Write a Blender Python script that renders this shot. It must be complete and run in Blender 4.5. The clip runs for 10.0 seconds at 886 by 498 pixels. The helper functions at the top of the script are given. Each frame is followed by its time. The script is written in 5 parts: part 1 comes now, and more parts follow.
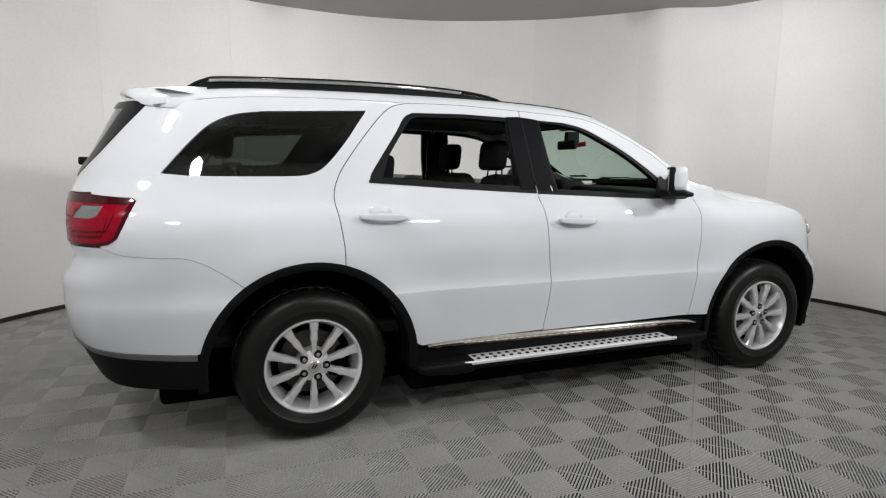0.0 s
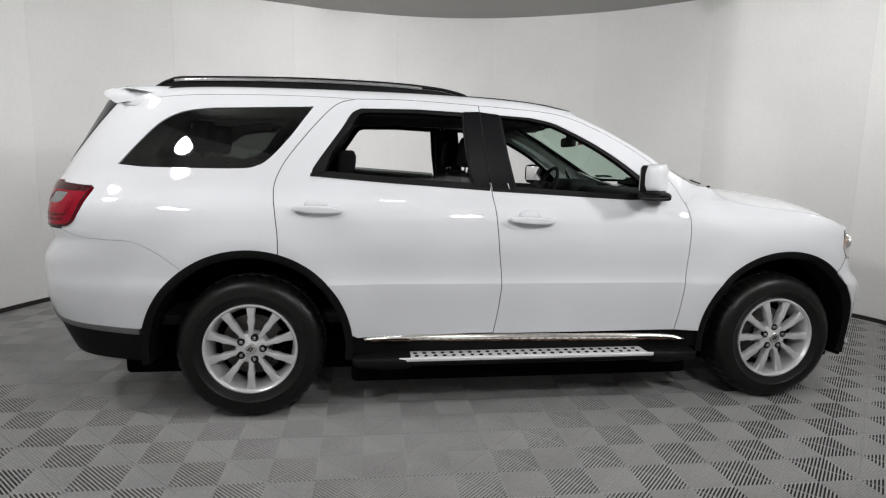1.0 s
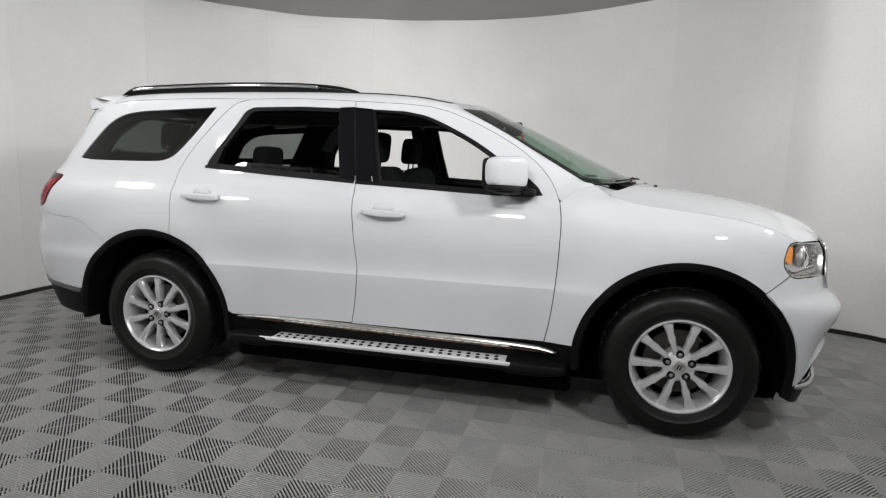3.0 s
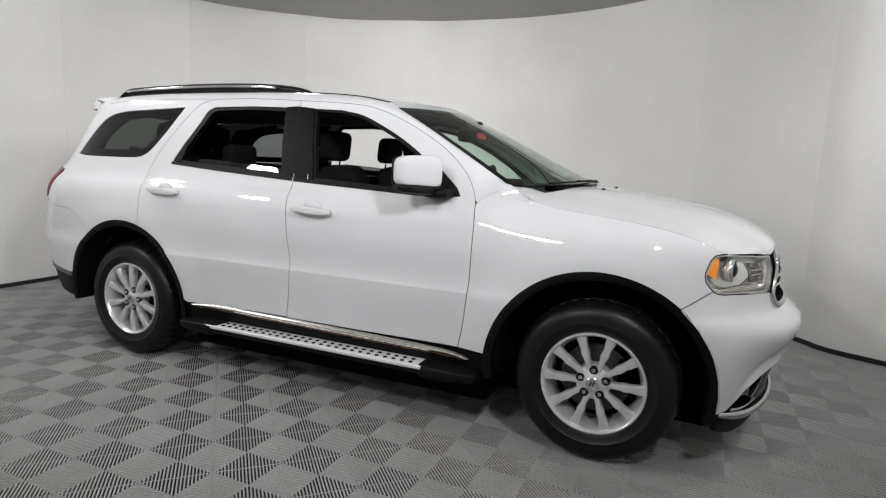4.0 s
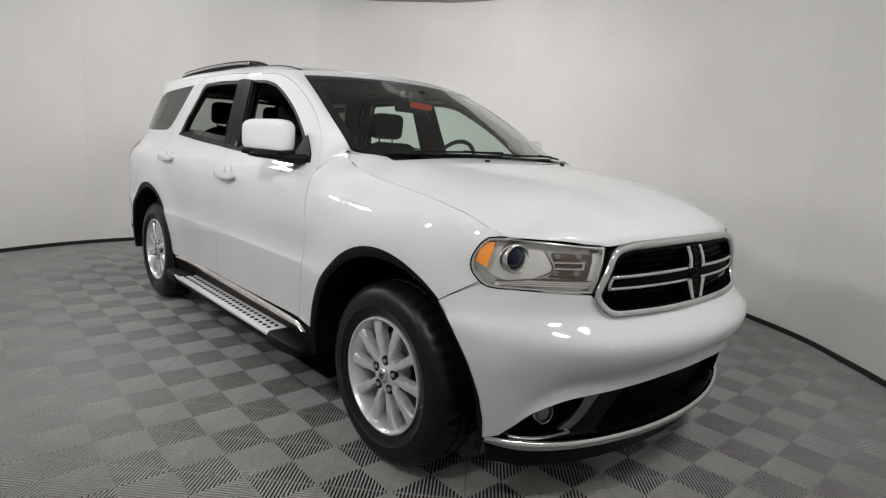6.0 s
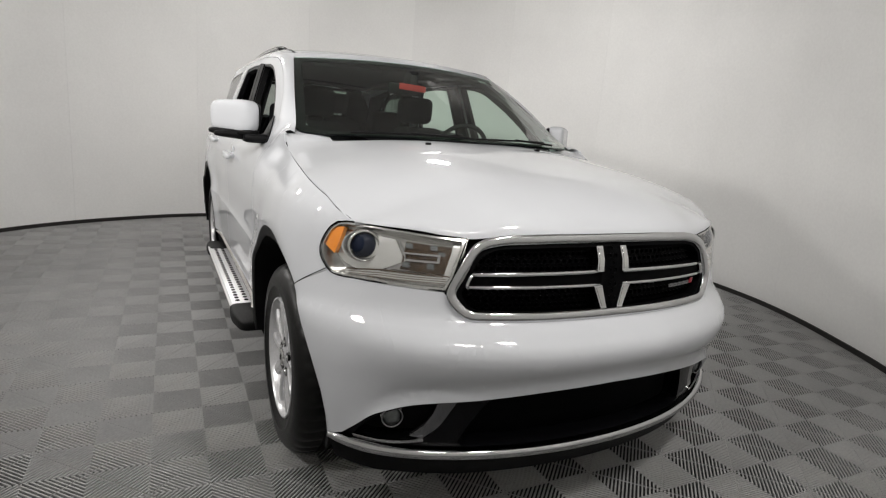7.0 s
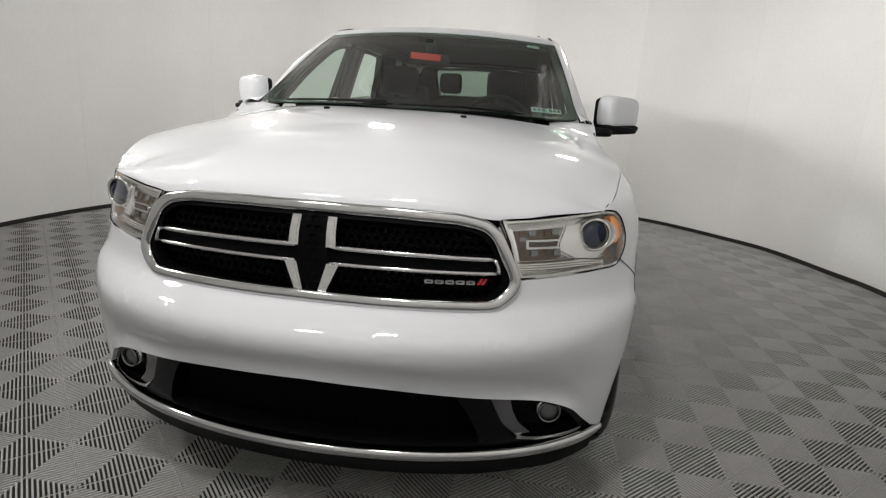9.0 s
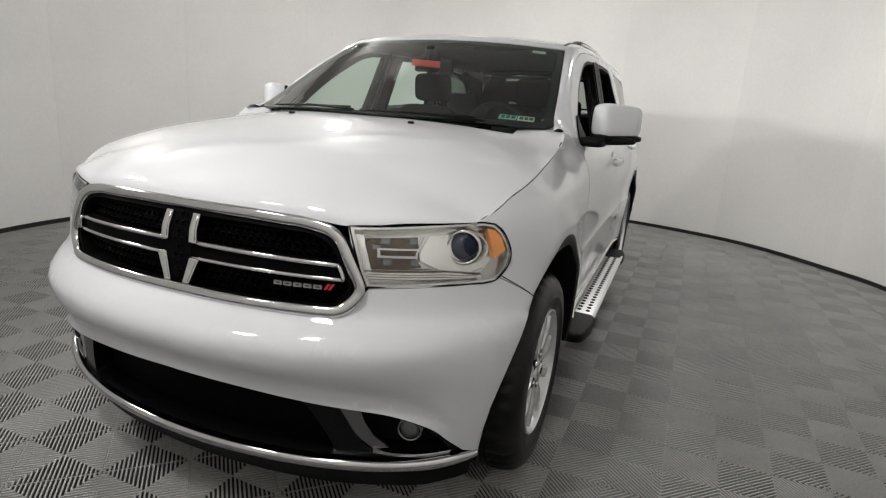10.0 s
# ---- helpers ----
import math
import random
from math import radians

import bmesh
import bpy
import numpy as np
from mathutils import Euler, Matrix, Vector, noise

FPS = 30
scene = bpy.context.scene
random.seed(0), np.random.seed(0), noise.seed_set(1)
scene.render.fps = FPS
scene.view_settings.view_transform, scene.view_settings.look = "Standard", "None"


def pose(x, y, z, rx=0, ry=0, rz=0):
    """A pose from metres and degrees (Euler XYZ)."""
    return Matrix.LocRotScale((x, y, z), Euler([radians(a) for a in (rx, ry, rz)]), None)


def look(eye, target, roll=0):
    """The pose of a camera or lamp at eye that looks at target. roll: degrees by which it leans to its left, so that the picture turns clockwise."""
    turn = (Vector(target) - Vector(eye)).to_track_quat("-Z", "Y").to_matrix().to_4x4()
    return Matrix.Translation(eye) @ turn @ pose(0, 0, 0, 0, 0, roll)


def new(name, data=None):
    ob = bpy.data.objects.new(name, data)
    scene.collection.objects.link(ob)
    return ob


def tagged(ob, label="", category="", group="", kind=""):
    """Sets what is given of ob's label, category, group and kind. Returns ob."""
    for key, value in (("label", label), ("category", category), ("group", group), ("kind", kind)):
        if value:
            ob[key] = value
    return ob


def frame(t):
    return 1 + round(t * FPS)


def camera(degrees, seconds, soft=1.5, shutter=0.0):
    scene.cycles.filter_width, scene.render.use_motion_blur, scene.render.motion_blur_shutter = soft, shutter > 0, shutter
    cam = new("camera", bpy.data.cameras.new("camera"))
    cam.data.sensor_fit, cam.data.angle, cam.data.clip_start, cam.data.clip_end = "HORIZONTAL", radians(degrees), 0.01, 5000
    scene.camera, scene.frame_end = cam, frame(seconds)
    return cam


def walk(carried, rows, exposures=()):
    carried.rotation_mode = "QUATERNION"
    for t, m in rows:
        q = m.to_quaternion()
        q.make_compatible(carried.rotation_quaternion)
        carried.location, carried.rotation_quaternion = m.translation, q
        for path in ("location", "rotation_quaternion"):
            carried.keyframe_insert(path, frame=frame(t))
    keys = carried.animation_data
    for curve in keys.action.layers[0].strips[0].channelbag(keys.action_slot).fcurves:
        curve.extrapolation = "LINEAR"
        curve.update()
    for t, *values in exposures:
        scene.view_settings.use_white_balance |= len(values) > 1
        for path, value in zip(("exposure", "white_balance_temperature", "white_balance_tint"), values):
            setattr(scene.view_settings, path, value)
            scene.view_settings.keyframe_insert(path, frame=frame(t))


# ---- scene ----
cam = camera(75.8, 10.0, soft=1.2)
PATH = [
    (0, (-1.927, -3.689, 1.378), (-1.203, -1.847, 1.091), 0.7),
    (0.5, (-1.461, -3.803, 1.372), (-0.946, -1.892, 1.087), 1.2),
    (1, (-0.959, -3.92, 1.363), (-0.667, -1.962, 1.073), 1.4),
    (1.5, (-0.465, -3.93, 1.345), (-0.369, -1.954, 1.051), 1.6),
    (2, (0.02, -3.961, 1.344), (-0.076, -1.985, 1.055), 1.6),
    (2.5, (0.532, -3.943, 1.32), (0.242, -1.985, 1.037), 1.5),
    (4, (1.849, -3.533, 1.35), (1.074, -1.712, 1.064), 2.5),
    (4.5, (2.293, -3.311, 1.341), (1.35, -1.572, 1.047), 2.7),
    (5, (2.666, -3.005, 1.314), (1.555, -1.37, 1.008), 2.8),
    (5.5, (2.987, -2.649, 1.3), (1.701, -1.151, 0.978), 3.1),
    (6, (3.282, -2.256, 1.308), (1.832, -0.922, 0.963), 3.6),
    (7.5, (3.869, -0.865, 1.34), (2.018, -0.253, 0.896), 4.4),
    (8, (3.945, -0.354, 1.328), (2.026, -0.043, 0.858), 4.3),
    (8.5, (3.849, 0.131, 1.317), (1.911, 0.161, 0.822), 4.1),
    (9, (3.781, 0.565, 1.315), (1.861, 0.301, 0.818), 3.6),
    (9.5, (3.677, 0.958, 1.346), (1.817, 0.44, 0.822), 3.7),
    (10, (3.53, 1.31, 1.349), (1.73, 0.593, 0.854), 4.0),
]
walk(cam, [(t, look(eye, target, roll)) for t, eye, target, roll in PATH], exposures=[(0.0, 0.05, 6430, 10), (2.5, 0.0, 6430, 10), (4.5, -0.04, 6500, 10), (6.0, -0.1, 6600, 10), (8.0, 0.07, 6640, 10), (10.0, 0.2, 6670, 10)])

# ---- world and light ----
world = bpy.data.worlds.new("world")
scene.world = world
world.use_nodes = True
world.node_tree.nodes["Background"].inputs[0].default_value = (0.5, 0.5, 0.5, 1)
world.node_tree.nodes["Background"].inputs[1].default_value = 0.05

CX, CY = -0.3, 0.0                      # middle of the round booth
CEIL = 3.22
# azimuth, distance from the middle, height and power of each added, unseen lamp, and the height that it aims at (-1: at
# the wall behind it)
LAMPS = [(-156, 3.5, 3.17, 18, 0.8), (-130, 3.75, 2.8, 18, 2.3), (-82, 3.95, 2.8, 29, 2.3), (-45, 4.0, 2.7, 33, 2.1), (-11, 4.05, 2.75, 11, 0.8), (2, 3.78, 3.17, 16, 0.6), (141, 2.4, 3.2, 20, 0.3), (10, 2.5, 3.17, 9, -1), (180, 1.3, 3.17, 13, -1), (112, 1.25, 3.17, 13, -1), (-110, 1.2, 3.17, 13, -1)]
LAMP_R = 0.18


# ---- materials ----
def mat(name, color, rough=0.5, metal=0.0, coat=0.0, grain=0.0, grain_scale=60.0, bump=0.0, bump_scale=200.0, stain=0.0, stain_scale=1.5, spec=0.5):
    m = bpy.data.materials.new(name)
    m.use_nodes = True
    nt = m.node_tree
    b = nt.nodes["Principled BSDF"]
    b.inputs["Roughness"].default_value = rough
    b.inputs["Metallic"].default_value = metal
    b.inputs["Coat Weight"].default_value = coat
    b.inputs["Coat Roughness"].default_value = 0.025
    b.inputs["Specular IOR Level"].default_value = spec
    b.inputs["Base Color"].default_value = (*color, 1)
    tc = nt.nodes.new("ShaderNodeTexCoord")
    last = None
    for amount, scale in ((stain, stain_scale), (grain, grain_scale)):
        if amount <= 0:
            continue
        n = nt.nodes.new("ShaderNodeTexNoise")
        n.inputs["Scale"].default_value = scale
        n.inputs["Detail"].default_value = 5
        nt.links.new(tc.outputs["Object"], n.inputs["Vector"])
        r = nt.nodes.new("ShaderNodeMapRange")
        r.inputs[1].default_value, r.inputs[2].default_value = 0.3, 0.7
        r.inputs[3].default_value, r.inputs[4].default_value = 1 - amount, 1 + amount * 0.5
        nt.links.new(n.outputs["Fac"], r.inputs[0])
        mix = nt.nodes.new("ShaderNodeMix")
        mix.data_type, mix.blend_type = "RGBA", "MULTIPLY"
        mix.inputs["Factor"].default_value = 1
        mix.inputs["A"].default_value = (*color, 1)
        if last:
            nt.links.new(last, mix.inputs["A"])
        nt.links.new(r.outputs[0], mix.inputs["B"])
        last = mix.outputs["Result"]
    if last:
        nt.links.new(last, b.inputs["Base Color"])
    if bump > 0:
        n = nt.nodes.new("ShaderNodeTexNoise")
        n.inputs["Scale"].default_value = bump_scale
        n.inputs["Detail"].default_value = 3
        nt.links.new(tc.outputs["Object"], n.inputs["Vector"])
        bp = nt.nodes.new("ShaderNodeBump")
        bp.inputs["Strength"].default_value = bump
        bp.inputs["Distance"].default_value = 0.002
        nt.links.new(n.outputs["Fac"], bp.inputs["Height"])
        nt.links.new(bp.outputs[0], b.inputs["Normal"])
    return m


def glass(name, tint, gloss=1.0):
    m = bpy.data.materials.new(name)
    m.use_nodes = True
    nt = m.node_tree
    nt.nodes.clear()
    out = nt.nodes.new("ShaderNodeOutputMaterial")
    tr = nt.nodes.new("ShaderNodeBsdfTransparent")
    tr.inputs[0].default_value = (*tint, 1)
    gl = nt.nodes.new("ShaderNodeBsdfGlossy")
    gl.inputs["Roughness"].default_value = 0.02
    gl.inputs["Color"].default_value = (gloss, gloss, gloss, 1)
    lw = nt.nodes.new("ShaderNodeLayerWeight")
    po = nt.nodes.new("ShaderNodeMath")
    po.operation = "POWER"
    po.inputs[1].default_value = 5.0
    fr = nt.nodes.new("ShaderNodeMath")
    fr.operation = "MULTIPLY_ADD"
    fr.inputs[1].default_value, fr.inputs[2].default_value = 0.93, 0.045
    nt.links.new(lw.outputs["Facing"], po.inputs[0])
    nt.links.new(po.outputs[0], fr.inputs[0])
    mx = nt.nodes.new("ShaderNodeMixShader")
    nt.links.new(fr.outputs[0], mx.inputs[0])
    nt.links.new(tr.outputs[0], mx.inputs[1])
    nt.links.new(gl.outputs[0], mx.inputs[2])
    nt.links.new(mx.outputs[0], out.inputs[0])
    return m


def tile_material():
    m = mat("floor_tile_plastic", (0.40, 0.40, 0.395), rough=0.5, spec=0.35, grain=0.12, grain_scale=90, stain=0.12, stain_scale=4)
    nt = m.node_tree
    b = nt.nodes["Principled BSDF"]
    src = b.inputs["Base Color"].links[0].from_socket
    info = nt.nodes.new("ShaderNodeObjectInfo")
    r = nt.nodes.new("ShaderNodeMapRange")
    r.inputs[3].default_value, r.inputs[4].default_value = 0.95, 1.04
    nt.links.new(info.outputs["Random"], r.inputs[0])
    mix = nt.nodes.new("ShaderNodeMix")
    mix.data_type, mix.blend_type = "RGBA", "MULTIPLY"
    mix.inputs["Factor"].default_value = 1
    nt.links.new(src, mix.inputs["A"])
    nt.links.new(r.outputs[0], mix.inputs["B"])
    nt.links.new(mix.outputs["Result"], b.inputs["Base Color"])
    return m


def emitter(name, color, strength):
    m = bpy.data.materials.new(name)
    m.use_nodes = True
    b = m.node_tree.nodes["Principled BSDF"]
    b.inputs["Emission Color"].default_value = (*color, 1)
    b.inputs["Emission Strength"].default_value = strength
    return m


PAINT = mat("white_car_paint", (0.595, 0.608, 0.632), rough=0.5, spec=0.2, coat=1.0, grain=0.02, grain_scale=900, stain=0.03, stain_scale=2.5, bump=0.012, bump_scale=700)
BLACK = mat("black_textured_plastic", (0.0048, 0.0048, 0.0052), rough=0.5, grain=0.25, grain_scale=250, bump=0.25, bump_scale=900, spec=0.12)
GLOSSBLACK = mat("gloss_black_trim", (0.004, 0.004, 0.005), rough=0.24, grain=0.1, spec=0.16)
PILLARBLACK = mat("satin_black_pillar", (0.004, 0.004, 0.005), rough=0.38, grain=0.1, spec=0.05)
CHROME = mat("chrome", (0.60, 0.60, 0.605), rough=0.09, metal=1.0, grain=0.05, grain_scale=40)
DULLCHROME = mat("pitted_chrome_sill", (0.84, 0.82, 0.78), rough=0.14, metal=1.0, grain=0.22, grain_scale=35, stain=0.15, stain_scale=6)
ALLOY = mat("silver_alloy", (0.74, 0.74, 0.75), rough=0.27, metal=0.55, grain=0.08, grain_scale=120, stain=0.1, stain_scale=12)
ALU = mat("brushed_aluminium", (0.78, 0.78, 0.79), rough=0.42, metal=0.35, grain=0.1, grain_scale=150)
RUBBER = mat("tyre_rubber", (0.007, 0.007, 0.0066), rough=0.34, spec=0.26, grain=0.25, grain_scale=60, stain=0.3, stain_scale=7, bump=0.2, bump_scale=500)
SATINGREY = mat("satin_grey_strip", (0.10, 0.10, 0.10), rough=0.35, grain=0.1, spec=0.4)
RUST = mat("rust_flakes", (0.16, 0.085, 0.05), rough=0.9, grain=0.6, grain_scale=70, stain=0.4, stain_scale=14, bump=0.5, bump_scale=300)
BRAKE = mat("brake_steel", (0.09, 0.085, 0.08), rough=0.45, metal=0.9, grain=0.3, grain_scale=80)
DARK = mat("dark_underbody", (0.003, 0.003, 0.003), rough=1.0, grain=0.3, spec=0.03)
JET = mat("jet_black_grille_plastic", (0.0024, 0.0024, 0.0027), rough=0.6, grain=0.2, spec=0.03)
HONEY = mat("glossy_black_grille_mesh", (0.002, 0.002, 0.0024), rough=0.3, grain=0.2, spec=0.07)
CABIN = mat("charcoal_cabin_plastic", (0.014, 0.014, 0.015), rough=0.7, spec=0.12, grain=0.15, grain_scale=300, bump=0.2, bump_scale=1200)
CLOTH = mat("black_seat_cloth", (0.010, 0.010, 0.011), rough=0.95, spec=0.08, grain=0.3, grain_scale=500, bump=0.4, bump_scale=1500)
LINER = mat("grey_headliner", (0.10, 0.10, 0.097), rough=0.95, grain=0.1, grain_scale=400)
PILLARTRIM = mat("pale_pillar_lining", (0.27, 0.27, 0.26), rough=0.9, grain=0.1, grain_scale=300)
LAMP_SILVER = mat("lamp_reflector", (0.86, 0.86, 0.84), rough=0.2, metal=0.7, grain=0.05)
FOGBEZEL = mat("smoked_chrome_bezel", (0.24, 0.24, 0.25), rough=0.14, metal=0.9, grain=0.1)
LAMP_GREY = mat("lamp_bezel", (0.62, 0.62, 0.60), rough=0.17, metal=0.85, grain=0.08)
LAMP_BROWN = mat("smoked_indicator", (0.075, 0.052, 0.034), rough=0.18, grain=0.6, grain_scale=110, spec=0.3)
AMBER = mat("amber_marker", (0.92, 0.30, 0.02), rough=0.25, coat=1.0, grain=0.25, grain_scale=140)
RED = mat("red_tail_lens", (0.24, 0.001, 0.012), rough=0.15, coat=0.05, spec=0.1, grain=0.2, grain_scale=90)
DARKRED = mat("dark_red_tail_lens", (0.035, 0.0012, 0.003), rough=0.12, coat=0.1, spec=0.15, grain=0.15)
MIDRED = mat("tail_lens_ribs", (0.075, 0.0008, 0.004), rough=0.2, coat=0.05, spec=0.1, grain=0.2)
CLEARLENS = mat("reverse_lamp_lens", (0.13, 0.14, 0.14), rough=0.2, coat=0.2, grain=0.15, grain_scale=120)
LENS = mat("projector_lens", (0.012, 0.016, 0.03), rough=0.08, spec=0.12, grain=0.05)
REDTAG = mat("red_paper_tag", (0.72, 0.05, 0.05), rough=0.7, grain=0.1)
BADGE = mat("dull_silver_badge", (0.30, 0.30, 0.31), rough=0.3, metal=0.7, grain=0.1)
REDBADGE = mat("red_badge", (0.5, 0.01, 0.03), rough=0.3, grain=0.05)
PAPER_TEAL = mat("teal_sticker", (0.36, 0.58, 0.64), rough=0.6, grain=0.3, grain_scale=180)
PAPER_GREY = mat("grey_sticker", (0.75, 0.75, 0.72), rough=0.6, grain=0.4, grain_scale=180)
INK = mat("sticker_ink", (0.05, 0.06, 0.07), rough=0.6, grain=0.1)
PAPER_WHITE = mat("white_paper", (0.7, 0.71, 0.69), rough=0.7, grain=0.1)
MIRROR = mat("mirror_glass", (0.8, 0.8, 0.8), rough=0.02, metal=1.0)
WSGLASS = glass("windscreen_glass", (0.62, 0.78, 0.68))
TINTGLASS = glass("privacy_glass", (0.21, 0.23, 0.22))
REARGLASS = glass("rear_glass", (0.38, 0.42, 0.39))
LENSGLASS = glass("headlamp_cover", (0.97, 0.97, 0.965))
WALLPAINT = mat("white_wall_paint", (0.88, 0.877, 0.863), rough=0.7, grain=0.03, grain_scale=45, stain=0.07, stain_scale=0.7, bump=0.05, bump_scale=120)
CEILPAINT = mat("grey_ceiling", (0.42, 0.415, 0.40), rough=0.9, grain=0.04, stain=0.06, stain_scale=0.7)
BASEBLACK = mat("black_base_strip", (0.015, 0.013, 0.012), rough=0.5, grain=0.2)
SEAMDARK = mat("panel_joint", (0.62, 0.61, 0.59), rough=0.8, grain=0.1)
GROUND = mat("floor_underlay", (0.012, 0.012, 0.012), rough=0.9, grain=0.2)
TILE = tile_material()


def panel_tones(m, spread):
    """Lets each panel differ a little in tone from its neighbours, in place of bands of light."""
    nt = m.node_tree
    b = nt.nodes["Principled BSDF"]
    src = b.inputs["Base Color"].links[0].from_socket
    info, r, mix = nt.nodes.new("ShaderNodeObjectInfo"), nt.nodes.new("ShaderNodeMapRange"), nt.nodes.new("ShaderNodeMix")
    r.inputs[3].default_value, r.inputs[4].default_value = 1 - spread, 1.0
    nt.links.new(info.outputs["Random"], r.inputs[0])
    mix.data_type, mix.blend_type = "RGBA", "MULTIPLY"
    mix.inputs["Factor"].default_value = 1
    nt.links.new(src, mix.inputs["A"])
    nt.links.new(r.outputs[0], mix.inputs["B"])
    nt.links.new(mix.outputs["Result"], b.inputs["Base Color"])


panel_tones(WALLPAINT, 0.07)


# ---- mesh helpers ----
def link_mesh(name, bm, material, parent=None, label="", smooth=True):
    me = bpy.data.meshes.new(name)
    for f in bm.faces:
        f.smooth = smooth
    bm.to_mesh(me)
    bm.free()
    me.materials.append(material)
    ob = new(name, me)
    if parent:
        ob.parent = parent
    if label:
        ob["label"] = label
    return ob


def spl(pts, n=6):
    """Points on a smooth curve through pts."""
    P = [np.array(p, float) for p in pts]
    P = [2 * P[0] - P[1]] + P + [2 * P[-1] - P[-2]]
    out = []
    for i in range(1, len(P) - 2):
        a, b, c, d = P[i - 1:i + 3]
        for k in range(n):
            t = k / n
            out.append(0.5 * (2 * b + (c - a) * t + (2 * a - 5 * b + 4 * c - d) * t * t + (3 * b - a - 3 * c + d) * t ** 3))
    out.append(P[-2])
    return [tuple(p) for p in out]


def resample(pts, n):
    P = np.array(pts, float)
    s = np.r_[0, np.cumsum(np.linalg.norm(np.diff(P, axis=0), axis=1))]
    t = np.linspace(0, s[-1], n)
    return np.stack([np.interp(t, s, P[:, k]) for k in range(P.shape[1])], 1)


def clean(loop):
    out = []
    for p in loop:
        if not out or math.dist(p, out[-1]) > 1e-4:
            out.append(tuple(float(v) for v in p))
    if math.dist(out[0], out[-1]) < 1e-4:
        out.pop()
    return out


def inset(loop, d):
    """The closed loop moved inwards by d (outwards if negative)."""
    L = np.array(clean(loop))
    area = 0.5 * np.sum(L[:, 0] * np.roll(L[:, 1], -1) - np.roll(L[:, 0], -1) * L[:, 1])
    sg = 1 if area > 0 else -1
    e = np.roll(L, -1, 0) - L
    e /= np.linalg.norm(e, axis=1)[:, None]
    nrm = np.stack([-e[:, 1], e[:, 0]], 1) * sg
    m = nrm + np.roll(nrm, 1, 0)
    m /= np.maximum((m * m).sum(1), 0.5)[:, None] / 2
    return [tuple(p) for p in L + d * m]


def grad_normal(fm, u, v, h=2e-3):
    p = np.array(fm(u, v))
    a, b = np.array(fm(u + h, v)) - np.array(fm(u - h, v)), np.array(fm(u, v + h)) - np.array(fm(u, v - h))
    n = np.cross(a, b)
    k = np.linalg.norm(n)
    return p, (n / k if k > 1e-12 else np.zeros(3))


def patch_bm(loops, fm, cell=0.04, flange=0.012, off=0.0, ref=(0, 0, 0.8), back=False, cellv=None, crease=None):
    """A piece of the surface fm(u, v) inside the first loop and outside the others, with a turned-in edge."""
    bm = bmesh.new()
    edges = []
    for loop in loops:
        L = clean(loop)
        vs = [bm.verts.new((p[0], p[1], 0)) for p in L]
        edges += [bm.edges.new((vs[i], vs[(i + 1) % len(vs)])) for i in range(len(vs))]
    bmesh.ops.triangle_fill(bm, use_beauty=True, use_dissolve=False, edges=edges)
    for axis, c in ((0, cell), (1, cellv or cell)):
        vals = [v.co[axis] for v in bm.verts]
        lo, hi = min(vals), max(vals)
        k = math.ceil(lo / c)
        while k * c < hi:
            if k * c > lo + 1e-5:
                bmesh.ops.bisect_plane(bm, geom=bm.verts[:] + bm.edges[:] + bm.faces[:], dist=1e-6,
                                       plane_co=(k * c, 0, 0) if axis == 0 else (0, k * c, 0), plane_no=(1, 0, 0) if axis == 0 else (0, 1, 0))
            k += 1
    fold = {v for v in bm.verts if crease and abs(v.co.y - crease) < 1e-4}
    for e in bm.edges:
        if e.verts[0] in fold and e.verts[1] in fold:
            e.smooth = False
    nor = {}
    for v in bm.verts:
        p, n = grad_normal(fm, v.co.x, v.co.y)
        nor[v] = n
        v.co = p
    bm.normal_update()
    tot = sum(f.normal.dot(f.calc_center_median() - Vector(ref)) * f.calc_area() for f in bm.faces)
    if tot < 0:
        bmesh.ops.reverse_faces(bm, faces=bm.faces[:])
        bm.normal_update()
    norm = {}
    for v in bm.verts:
        n = Vector(nor[v])
        if n.length < 0.5 or not v.link_faces:
            n = v.normal.copy()
        elif n.dot(v.normal) < 0:
            n = -n
        norm[v] = n
    for v in bm.verts:
        v.co += norm[v] * off
    if flange > 0:
        be = [e for e in bm.edges if e.is_boundary]
        r = bmesh.ops.extrude_edge_only(bm, edges=be)
        for e in be:
            e.smooth = False
        nv = [g for g in r["geom"] if isinstance(g, bmesh.types.BMVert)]
        for v in nv:
            src = next((e.other_vert(v) for e in v.link_edges if e.other_vert(v) in norm), None)
            if src:
                v.co -= norm[src] * flange
        if back:
            src = [f for f in bm.faces if all(v in norm for v in f.verts)]
            vm = {}
            for f in src:
                for v in f.verts:
                    if v not in vm:
                        vm[v] = bm.verts.new(v.co - norm[v] * flange)
            for f in src:
                bm.faces.new([vm[v] for v in reversed(f.verts)])
    return bm


def patch(name, loops, fm, material, parent, label="", **kw):
    return link_mesh(name, patch_bm(loops, fm, **kw), material, parent, label)


